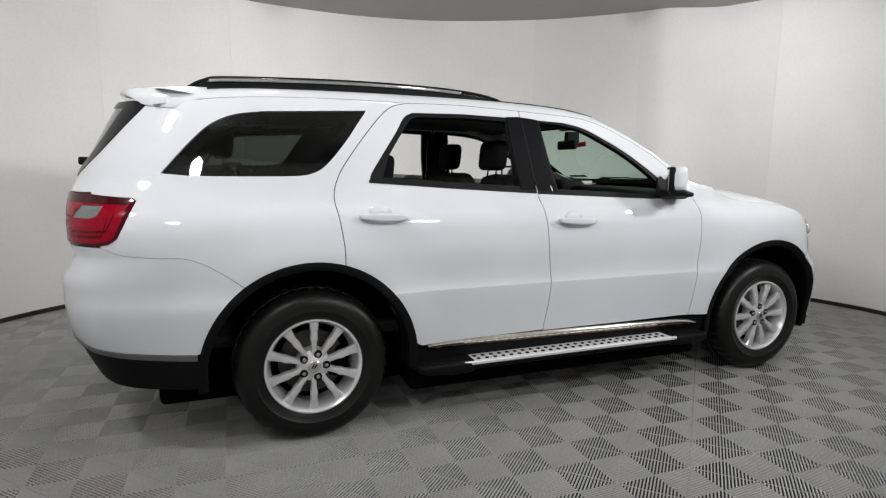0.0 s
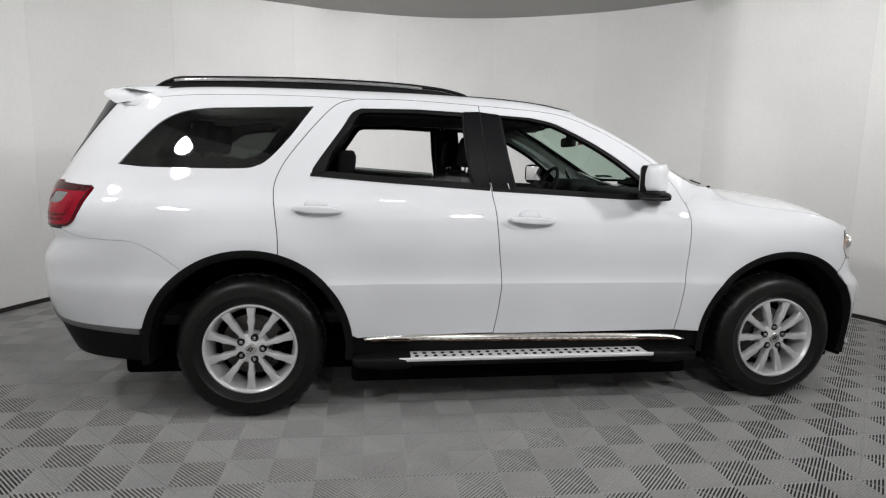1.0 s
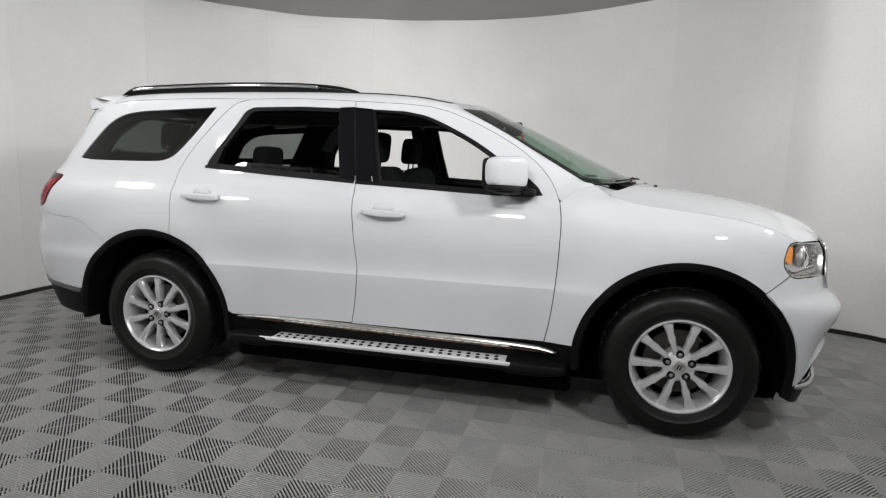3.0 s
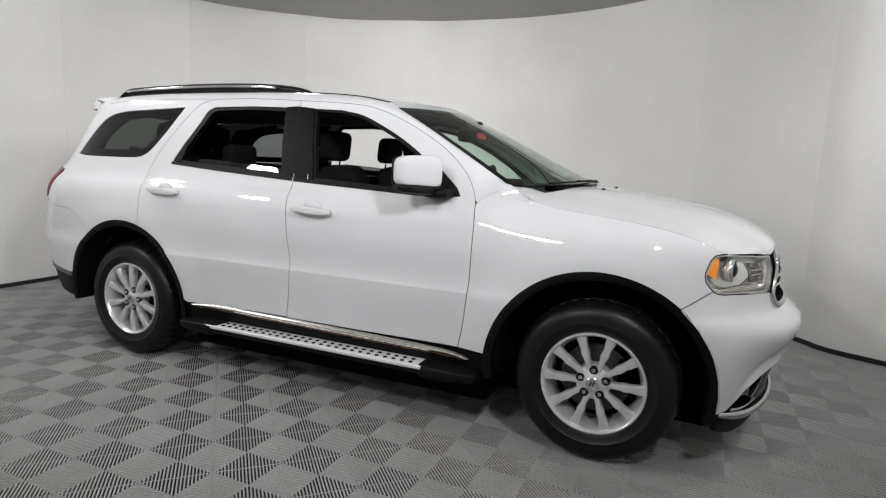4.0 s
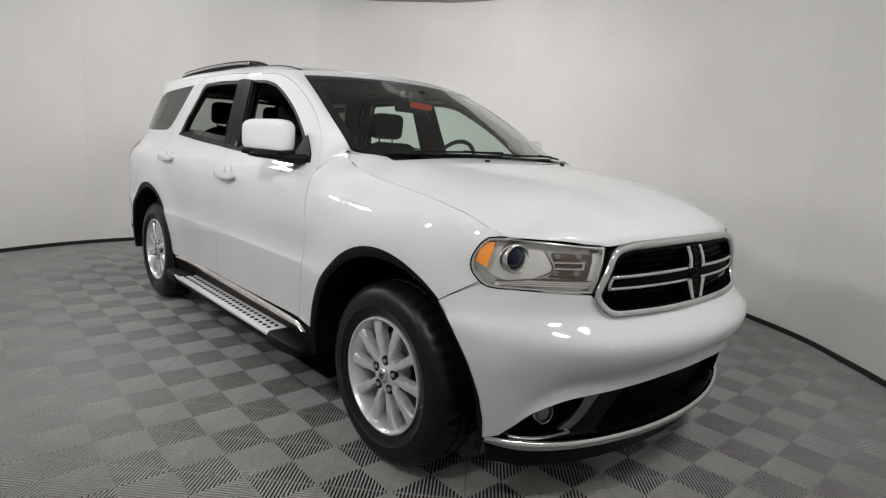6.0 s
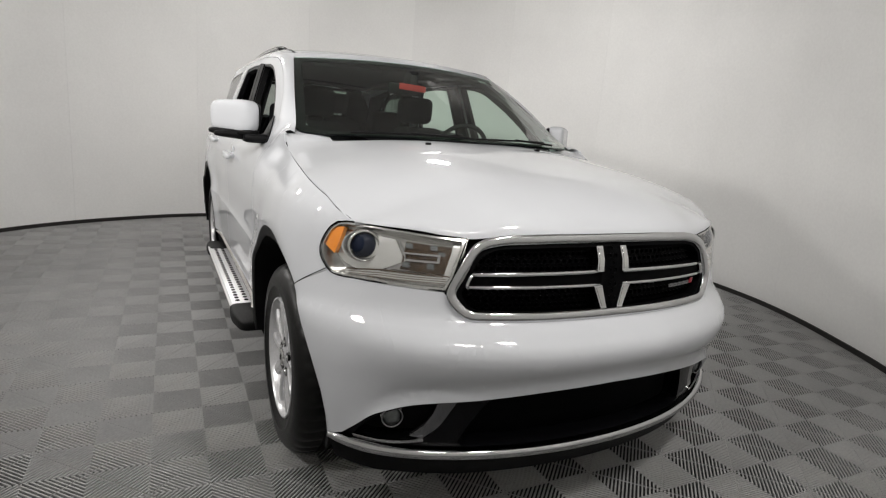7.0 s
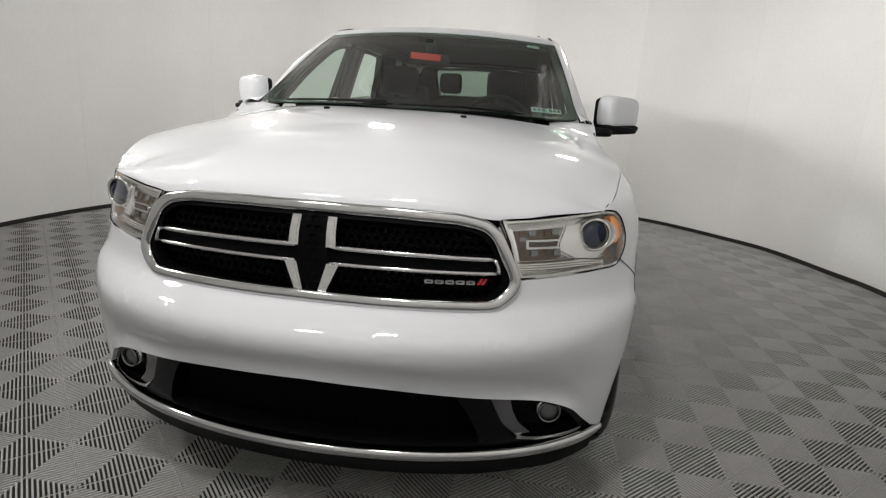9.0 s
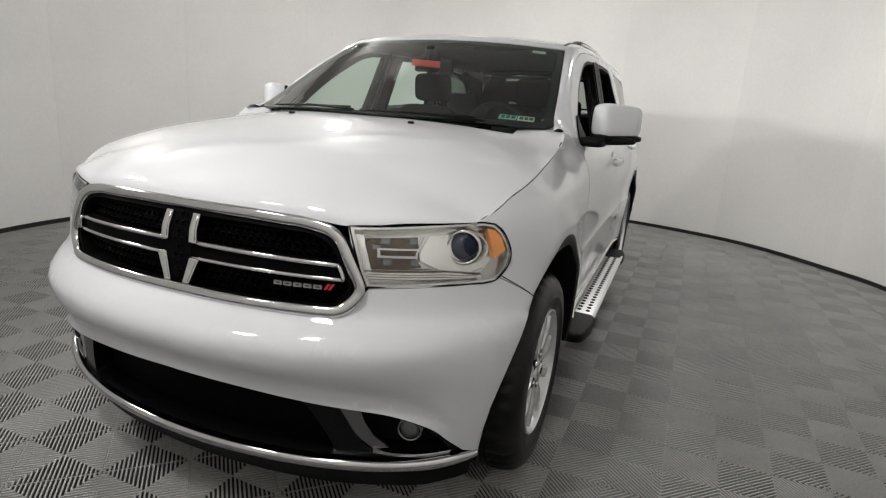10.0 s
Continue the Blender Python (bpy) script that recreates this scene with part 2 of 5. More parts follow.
def loft_bm(A, B, n, m=8, bulge=0.0, ref=(0, 0, 0.8), flange=0.0):
    """A ruled skin between two curves, bulged outwards."""
    A, B = resample(A, n), resample(B, n)
    bm = bmesh.new()
    rows = []
    for i in range(n):
        row = []
        mid = (A[i] + B[i]) / 2
        t = (A[min(i + 1, n - 1)] - A[max(i - 1, 0)])
        nn = np.cross(t, B[i] - A[i])
        nn /= np.linalg.norm(nn) + 1e-9
        if nn @ (mid - np.array(ref)) < 0:
            nn = -nn
        for j in range(m + 1):
            s = j / m
            row.append(bm.verts.new(A[i] * (1 - s) + B[i] * s + nn * bulge * 4 * s * (1 - s)))
        rows.append(row)
    for i in range(n - 1):
        for j in range(m):
            bm.faces.new((rows[i][j], rows[i + 1][j], rows[i + 1][j + 1], rows[i][j + 1]))
    bm.normal_update()
    if sum(f.normal.dot(f.calc_center_median() - Vector(ref)) for f in bm.faces) < 0:
        bmesh.ops.reverse_faces(bm, faces=bm.faces[:])
    return bm


def rbox_bm(size, bevel=0.02, seg=3, m=Matrix(), shape=None, cuts=0):
    bm = bmesh.new()
    bmesh.ops.create_cube(bm, size=1, matrix=Matrix.Diagonal((*size, 1)))
    if cuts:
        bmesh.ops.subdivide_edges(bm, edges=bm.edges[:], cuts=cuts, use_grid_fill=True)
        sharp = [e for e in bm.edges if len(e.link_faces) == 2 and e.calc_face_angle(0) > 0.5]
    else:
        sharp = bm.edges[:]
    if bevel > 0:
        bmesh.ops.bevel(bm, geom=sharp, offset=bevel, segments=seg, profile=0.5, affect="EDGES")
    if shape:
        for v in bm.verts:
            v.co = shape(v.co.copy())
    bmesh.ops.transform(bm, matrix=m, verts=bm.verts[:])
    return bm


def rbox(name, size, at, material, parent, bevel=0.02, seg=3, rot=(0, 0, 0), shape=None, cuts=0, label=""):
    return link_mesh(name, rbox_bm(size, bevel, seg, pose(*at, *rot), shape, cuts), material, parent, label)


def blob_bm(size, e=0.4, m=Matrix(), shape=None, n=28):
    """A rounded box: a superellipsoid of that size; e: 1 is an ellipsoid, 0 a box."""
    bm = bmesh.new()
    bmesh.ops.create_uvsphere(bm, u_segments=n, v_segments=n // 2, radius=1)
    for v in bm.verts:
        c = v.co
        lat, lon = math.asin(max(-1, min(1, c.z))), math.atan2(c.y, c.x)
        f = lambda t, k: math.copysign(abs(t) ** k, t)
        v.co = Vector((f(math.cos(lat), e) * f(math.cos(lon), e) * size[0] / 2, f(math.cos(lat), e) * f(math.sin(lon), e) * size[1] / 2, f(math.sin(lat), e) * size[2] / 2))
        if shape:
            v.co = shape(v.co.copy())
    bmesh.ops.transform(bm, matrix=m, verts=bm.verts[:])
    return bm


def blob(name, size, at, material, parent, e=0.4, rot=(0, 0, 0), shape=None, label="", n=28):
    return link_mesh(name, blob_bm(size, e, pose(*at, *rot), shape, n), material, parent, label)


def tube_bm(pts, r, n=10, flat=1.0, up=(0, 0, 1), closed=False):
    """A tube along pts; r: a radius or one for each point; flat: its height over its width."""
    P = [Vector(p) for p in pts]
    bm = bmesh.new()
    rings = []
    for i, p in enumerate(P):
        t = ((P[(i + 1) % len(P)] - P[i - 1]) if closed else (P[min(i + 1, len(P) - 1)] - P[max(i - 1, 0)])).normalized()
        a = t.cross(Vector(up))
        a = a.normalized() if a.length > 1e-4 else Vector((1, 0, 0))
        b = a.cross(t).normalized()
        rr = r[i] if isinstance(r, (list, tuple)) else r
        rings.append([bm.verts.new(p + a * rr * math.cos(k * math.tau / n) + b * rr * flat * math.sin(k * math.tau / n)) for k in range(n)])
    for a, b in list(zip(rings, rings[1:])) + ([(rings[-1], rings[0])] if closed else []):
        for k in range(n):
            bm.faces.new((a[k], a[(k + 1) % n], b[(k + 1) % n], b[k]))
    if not closed:
        bm.faces.new(rings[0][::-1])
        bm.faces.new(rings[-1])
    bmesh.ops.recalc_face_normals(bm, faces=bm.faces[:])
    return bm


def lathe_bm(profile, n=48, axis="y", close=False):
    """A body of revolution: profile of (radius, along the axis)."""
    bm = bmesh.new()
    rings = []
    for r, h in profile:
        ring = []
        for k in range(n):
            c, s = math.cos(k * math.tau / n), math.sin(k * math.tau / n)
            co = {"y": (r * c, h, r * s), "z": (r * c, r * s, h), "x": (h, r * c, r * s)}[axis]
            ring.append(bm.verts.new(co))
        rings.append(ring)
    pairs = list(zip(rings, rings[1:])) + ([(rings[-1], rings[0])] if close else [])
    for a, b in pairs:
        for k in range(n):
            bm.faces.new((a[k], a[(k + 1) % n], b[(k + 1) % n], b[k]))
    if not close:
        for ring, (r, h) in ((rings[0], profile[0]), (rings[-1], profile[-1])):
            if r > 1e-5:
                bm.faces.new(ring)
    bmesh.ops.remove_doubles(bm, verts=bm.verts[:], dist=1e-6)
    bmesh.ops.recalc_face_normals(bm, faces=bm.faces[:])
    return bm


def sharpen(bm, angle=0.6):
    for e in bm.edges:
        if len(e.link_faces) == 2 and e.calc_face_angle(0) > angle:
            e.smooth = False
    return bm


def thing(name, label, category, at=(0, 0, 0), group="", kind=""):
    ob = new(name)
    ob.location = at
    return tagged(ob, label, category, group, kind)


# ---- the booth: wall, ceiling, floor ----
def wall_radius(az):
    """Inner radius of the booth by azimuth in degrees: a round room that widens on the camera's side."""
    table = [(-180, 3.88), (-160, 3.98), (-142, 4.02), (-125, 4.0), (-113, 4.10), (-93, 4.04), (-78, 4.10), (-58, 4.20), (-40, 4.29), (-11, 4.34), (-3, 4.33), (8, 4.21), (14, 4.16), (20, 4.11), (30, 3.72), (45, 3.64), (62, 3.58), (80, 3.60), (97, 3.62), (110, 3.68), (130, 3.88), (150, 4.02), (165, 3.99), (180, 3.88)]
    for (a, ra), (b, rb) in zip(table, table[1:]):
        if a <= az <= b:
            t = (az - a) / (b - a)
            t = t * t * (3 - 2 * t)
            return ra + (rb - ra) * t
    return 3.88


def wall_point(az, z, extra=0.0):
    az = (az + 180) % 360 - 180
    r = wall_radius(az) + extra
    return Vector((CX + r * math.cos(radians(az)), CY + r * math.sin(radians(az)), z))


def arc_band(name, a0, a1, z0, z1, inner, outer, material, parent, step=1.5):
    bm = bmesh.new()
    n = max(2, round((a1 - a0) / step))
    rows = []
    for i in range(n + 1):
        az = a0 + (a1 - a0) * i / n
        rows.append([bm.verts.new(wall_point(az, z, e)) for z, e in ((z0, inner), (z1, inner), (z1, outer), (z0, outer))])
    for a, b in zip(rows, rows[1:]):
        for k in range(4):
            bm.faces.new((a[k], a[(k + 1) % 4], b[(k + 1) % 4], b[k]))
    bm.faces.new(rows[0])
    bm.faces.new(rows[-1][::-1])
    bmesh.ops.recalc_face_normals(bm, faces=bm.faces[:])
    return link_mesh(name, sharpen(bm), material, parent)


wall = thing("wall_round", "curved white painted booth wall of tall flush panels", "wall", kind="structure")
SEAM0, SEAM_STEP = -167.0, 20.0
for i in range(18):
    a = SEAM0 + SEAM_STEP * i
    arc_band("wall_panel", a + 0.007, a + SEAM_STEP - 0.007, 0.0, CEIL, 0.0, 0.06, WALLPAINT, wall)
arc_band("wall_backing", -180, 180, 0.0, CEIL, 0.062, 0.10, SEAMDARK, wall)
base = thing("baseboard", "thin black rubber strip along the foot of the wall", "baseboard", kind="structure")
for i in range(18):
    a = SEAM0 + SEAM_STEP * i
    arc_band("base_strip", a, a + SEAM_STEP - 0.01, 0.0, 0.040, -0.012, -0.002, BASEBLACK, base)

bm = bmesh.new()
vs = [bm.verts.new(wall_point(a, CEIL + 0.003, 0.12)) for a in range(-180, 180, 3)]
bm.faces.new(vs)
r = bmesh.ops.extrude_face_region(bm, geom=bm.faces[:])
for v in (g for g in r["geom"] if isinstance(g, bmesh.types.BMVert)):
    v.co.z += 0.08
bmesh.ops.recalc_face_normals(bm, faces=bm.faces[:])
tagged(link_mesh("ceiling", bm, CEILPAINT, smooth=False), "plain grey booth ceiling", "ceiling", kind="structure")

bm = bmesh.new()
vs = [bm.verts.new(wall_point(a, -0.0060, 0.12)) for a in range(-180, 180, 3)]
bm.faces.new(vs[::-1])
r = bmesh.ops.extrude_face_region(bm, geom=bm.faces[:])
for v in (g for g in r["geom"] if isinstance(g, bmesh.types.BMVert)):
    v.co.z -= 0.1
bmesh.ops.recalc_face_normals(bm, faces=bm.faces[:])
floor = tagged(link_mesh("floor", bm, GROUND, smooth=False), "grey interlocking ribbed plastic tiles on a dark underlay", "floor", kind="structure")

# Lamps kept out of view; their number and places are made up for even light.
for az, r, z, power, aim_z in LAMPS:
    x, y = CX + r * math.cos(radians(az)), CY + r * math.sin(radians(az))
    high = z > 2.8
    lamp = thing("booth_lamp", "added unseen round white spot lamp on an arm under the ceiling" if high else "added unseen round white spot lamp on a wall arm", "lamp", group="lamps round the booth")
    aim = look((x, y, z), (3.2 * x, 3.2 * y, 0.9) if aim_z < 0 else (0.45 * x, 0.45 * y, aim_z) if high else (-x, -y, aim_z))
    h = link_mesh("housing", lathe_bm([(0.0, 0.10), (0.10, 0.09), (LAMP_R + 0.02, 0.02), (LAMP_R + 0.02, -0.03), (LAMP_R, -0.03), (LAMP_R, 0.0), (0.0, 0.0)], 40, "z"), WALLPAINT, lamp)
    h.data.transform(aim)
    d = link_mesh("diffuser", lathe_bm([(0.0, -0.002), (LAMP_R - 0.01, -0.002), (LAMP_R - 0.01, -0.006), (0.0, -0.006)], 40, "z"), emitter("lamp_diffuser", (1, 0.98, 0.94), 2.0), lamp)
    d.data.transform(aim)
    foot = (x, y, CEIL) if high else tuple(wall_point(az, z + 0.1))
    link_mesh("arm", tube_bm([tuple(aim @ Vector((0, 0, 0.06))), foot], 0.025, 10), WALLPAINT, lamp)
    data = bpy.data.lights.new("spot_lamp", "AREA")
    data.shape, data.size, data.energy, data.color = "DISK", 2 * LAMP_R - 0.03, power, (1.0, 0.985, 0.975)
    data.spread = radians(125)
    light = new("lamp_light", data)
    light.matrix_world = aim @ Matrix.Translation((0, 0, -0.015))


# ---- the car: its skin as functions ----
def pch(xs, ys):
    """A smooth monotone curve through (xs, ys)."""
    h = [b - a for a, b in zip(xs, xs[1:])]
    d = [(b - a) / k for a, b, k in zip(ys, ys[1:], h)]
    m = [d[0]] + [2 * p * q / (p + q) if p * q > 0 else 0.0 for p, q in zip(d, d[1:])] + [d[-1]]

    def f(x):
        x = min(max(x, xs[0]), xs[-1])
        i = 0
        while i < len(h) - 1 and x > xs[i + 1]:
            i += 1
        t = (x - xs[i]) / h[i]
        return ys[i] * (1 + 2 * t) * (1 - t) ** 2 + m[i] * h[i] * t * (1 - t) ** 2 + ys[i + 1] * t * t * (3 - 2 * t) + m[i + 1] * h[i] * t * t * (t - 1)
    return f


HALF = pch([0.2, 0.40, 0.55, 0.66, 0.70, 0.720, 0.735, 0.75, 0.77, 0.80, 0.95, 1.06, 1.14, 1.20, 1.30, 1.42, 1.55, 1.66, 1.70, 1.74, 1.77, 1.80],
           [0.91, 0.934, 0.944, 0.9535, 0.9565, 0.9575, 0.9580, 0.9535, 0.9505, 0.9495, 0.957, 0.950, 0.925, 0.876, 0.8335, 0.8005, 0.762, 0.7265, 0.708, 0.67, 0.60, 0.50])
NOSE = pch([0.2, 0.30, 0.42, 0.52, 0.57, 0.61, 0.65, 0.687, 0.706, 0.735, 0.765, 0.80, 0.95, 1.03, 1.10], [2.29, 2.335, 2.362, 2.385, 2.408, 2.426, 2.432, 2.430, 2.419, 2.386, 2.350, 2.338, 2.32, 2.275, 2.2])
TAIL = pch([0.3, 0.50, 0.65, 0.84, 0.87, 0.96, 1.0, 1.22, 1.33, 1.46, 1.64, 1.72], [-2.50, -2.60, -2.655, -2.665, -2.65, -2.60, -2.62, -2.63, -2.60, -2.535, -2.445, -2.40])
XB = -1.75
PR = pch([0.30, 1.0, 1.18, 1.30, 1.72], [4.2, 4.2, 3.8, 3.0, 2.35])                     # the same for the tail
XF = pch([0.30, 0.50, 0.68, 0.95, 1.10], [1.86, 1.86, 1.78, 1.62, 1.60])            # where the nose begins to round in, by height
PF = pch([0.30, 0.50, 0.68, 0.95, 1.10], [2.02, 2.02, 2.18, 2.38, 2.4])             # how square the nose is in plan, by height
HUB_F, HUB_R, HUB_Z, ARCH = 1.521, -1.521, 0.385, 0.53


def swell(x, z):
    """How far the flanks stand out round the wheels."""
    d = min(math.hypot(x - HUB_F, z - HUB_Z), math.hypot(x - HUB_R, z - HUB_Z))
    return 0.026 * math.exp(-(max(0.0, d - 0.53) / 0.13) ** 2)


def half_width(x, z):
    w = HALF(z)
    if z > 1.25 and x > -0.3:
        k = min(1.0, (x + 0.3) / 1.2)
        w -= 0.05 * k * k * (3 - 2 * k) * (z - 1.25) / 0.45
    w += swell(x, z)
    if x > 0.85:                                     # the wings' shoulders fall away beside the bonnet
        k = min(1.0, (x - 0.85) / 0.35)
        w -= 0.044 * k * k * (3 - 2 * k) * math.exp(-((z - 1.15) / 0.068) ** 2)
    if x > XF(z):
        t = min(1.0, (x - XF(z)) / (NOSE(z) - XF(z)))
        k = PF(z)
        return w * max(0.0, 1 - t ** k) ** (1 / k)
    if x < XB:
        t = min(1.0, (x - XB) / (TAIL(z) - XB))
        return w * max(0.0, 1 - t ** PR(z)) ** (1 / PR(z))
    return w


def side_map(sg):
    return lambda x, z: (x, sg * half_width(x, z), z)


def front_map(u, z):
    """u runs from 0 at the right flank through 1 at the middle to 2 at the left flank."""
    a = math.pi / 2 * min(max(u, 0.0), 2.0)
    c, s = math.cos(a), max(math.sin(a), 0.0)
    k, f = PF(z), abs(c) ** (1 / 1.2)
    x = XF(z) + (NOSE(z) - XF(z)) * max(0.0, 1 - f ** k) ** (1 / k)
    y = (HALF(z) + swell(x, z)) * f
    return (x, -y if c > 0 else y, z)


def nose_map(y, z):
    t = min(1.0, abs(y) / HALF(z))
    return (XF(z) + (NOSE(z) - XF(z)) * max(0.0, 1 - t ** PF(z)) ** (1 / PF(z)), y, z)


def rear_map(v, z):
    a = math.pi / 2 * min(max(v, 0.0), 2.0)
    c, s = math.cos(a), max(math.sin(a), 0.0)
    x = XB + (TAIL(z) - XB) * s ** (2 / PR(z))
    y = (HALF(z) + swell(x, z)) * abs(c) ** (2 / PR(z))
    return (x, -y if c > 0 else y, z)


def front_u(x, z):
    """u of the place on the right flank of the nose at x."""
    t = min(1.0, max(0.0, (x - XF(z)) / (NOSE(z) - XF(z))))
    k = PF(z)
    return math.acos(max(0.0, 1 - t ** k) ** (1.2 / k)) * 2 / math.pi


def rear_v(x, z):
    t = min(1.0, max(0.0, (x - XB) / (TAIL(z) - XB)))
    return math.asin(t ** (PR(z) / 2)) * 2 / math.pi


def arch(hx, r, a0, a1, n=24):
    return [(hx + r * math.cos(radians(a0 + (a1 - a0) * k / n)), HUB_Z + r * math.sin(radians(a0 + (a1 - a0) * k / n))) for k in range(n + 1)]


def both(half):
    """A loop across the middle of the nose from its right half, given from the middle outwards and back to the middle."""
    return clean(half + [(2 - u, z) for u, z in reversed(half)])


car = thing("suv", "white seven-seat suv with lowered door windows parked on ribbed floor tiles", "car")

# curves shared by neighbouring panels, in side view (x, z)
DOOR_TOP = spl([(-0.97, 1.712), (-0.68, 1.716), (-0.30, 1.700), (0.05, 1.681), (0.21, 1.656), (0.36, 1.604), (0.52, 1.529), (0.67, 1.441), (0.78, 1.352), (0.85, 1.264), (0.89, 1.177)])
FRONT_LINE = spl([(0.89, 1.177), (0.903, 1.09), (0.903, 0.975), (0.893, 0.762), (0.873, 0.573), (0.85, 0.452)])
B_LINE = spl([(-0.30, 1.700), (-0.272, 1.46), (-0.24, 1.232), (-0.205, 0.90), (-0.188, 0.752), (-0.20, 0.592), (-0.222, 0.452)])
REAR_LINE = spl([(-0.97, 1.712), (-1.07, 1.682), (-1.155, 1.605), (-1.27, 1.467), (-1.36, 1.339), (-1.398, 1.229), (-1.385, 1.109), (-1.37, 0.988), (-1.368, 0.895)])
HOOD_CUT = spl([(1.075, 1.262), (1.105, 1.238), (1.16, 1.210), (1.26, 1.185), (1.39, 1.168), (1.68, 1.136), (1.86, 1.098), (1.95, 1.063), (2.02, 1.031)])
SILL = 0.448
iB = max(i for i, p in enumerate(DOOR_TOP) if p[0] < -0.295)
TOP_REAR, TOP_FRONT = DOOR_TOP[:iB + 1], DOOR_TOP[iB:]

QWIN = spl([(-2.175, 1.332), (-2.055, 1.47), (-1.96, 1.560), (-1.85, 1.612), (-1.71, 1.634)]) + [(-1.20, 1.660)] + spl([(-1.25, 1.592), (-1.32, 1.495), (-1.42, 1.382), (-1.49, 1.338), (-1.58, 1.323), (-1.84, 1.320), (-2.05, 1.321)])
RWIN = spl([(-1.205, 1.302), (-1.20, 1.335), (-1.14, 1.425), (-1.05, 1.553), (-1.00, 1.632), (-0.95, 1.66)]) + [(-0.65, 1.666), (-0.319, 1.657), (-0.296, 1.45), (-0.262, 1.247), (-0.78, 1.274)]
FWIN = [(-0.277, 1.655)] + spl([(0.0, 1.643), (0.14, 1.614), (0.30, 1.545), (0.44, 1.470), (0.58, 1.377), (0.76, 1.238)]) + [(0.775, 1.215), (0.56, 1.206), (-0.222, 1.239), (-0.254, 1.45)]
RWIN_IN = spl([(-1.145, 1.322), (-1.10, 1.425), (-1.02, 1.545), (-0.965, 1.622), (-0.925, 1.64)]) + [(-0.65, 1.646), (-0.395, 1.637), (-0.375, 1.45), (-0.345, 1.275), (-0.78, 1.297)]
FWIN_IN = [(-0.172, 1.640)] + spl([(-0.01, 1.629), (0.13, 1.600), (0.288, 1.531), (0.428, 1.456), (0.56, 1.365), (0.665, 1.274), (0.70, 1.236)]) + [(0.54, 1.228), (-0.098, 1.258), (-0.14, 1.45)]


def door_handle(door, x, z, sg, keyhole):
    y = half_width(x, z)
    h = blob("door_handle", (0.25, 0.032, 0.040), (0, 0, 0), PAINT, door, e=0.5, n=32,
             shape=lambda c: Vector((c.x, c.y + 0.012 * math.cos(c.x / 0.25 * math.pi), c.z * (0.72 + 0.28 * math.cos(c.x / 0.25 * math.pi)))))
    if sg < 0:
        h.data.transform(Matrix.Rotation(math.pi, 4, "Z"))
    h.data.transform(pose(x, sg * (y + 0.026), z, 0, 2.5, 0))
    cup = link_mesh("handle_recess", lathe_bm([(0.0, -0.001), (0.035, 0.0), (0.047, 0.0016), (0.05, 0.0014), (0.05, -0.004), (0.0, -0.004)], 24, "y"), PAINT, door)
    cup.data.transform(pose(x - 0.01, sg * (half_width(x, z + 0.022) - 0.001), z + 0.018) @ Matrix.Diagonal((1.2, 1, 0.75, 1)))
    for dx in (-0.09, 0.09):
        rbox("handle_foot", (0.05, 0.034, 0.024), (x + dx, sg * (y + 0.008), z), PAINT, door, bevel=0.008)
    if keyhole:
        lk = link_mesh("keyhole", lathe_bm([(0.0, -0.004), (0.006, -0.004), (0.006, 0.004), (0.0, 0.004)], 14, "y"), BLACK, door)
        lk.data.transform(pose(x - 0.045, sg * (y + 0.049), z + 0.002))


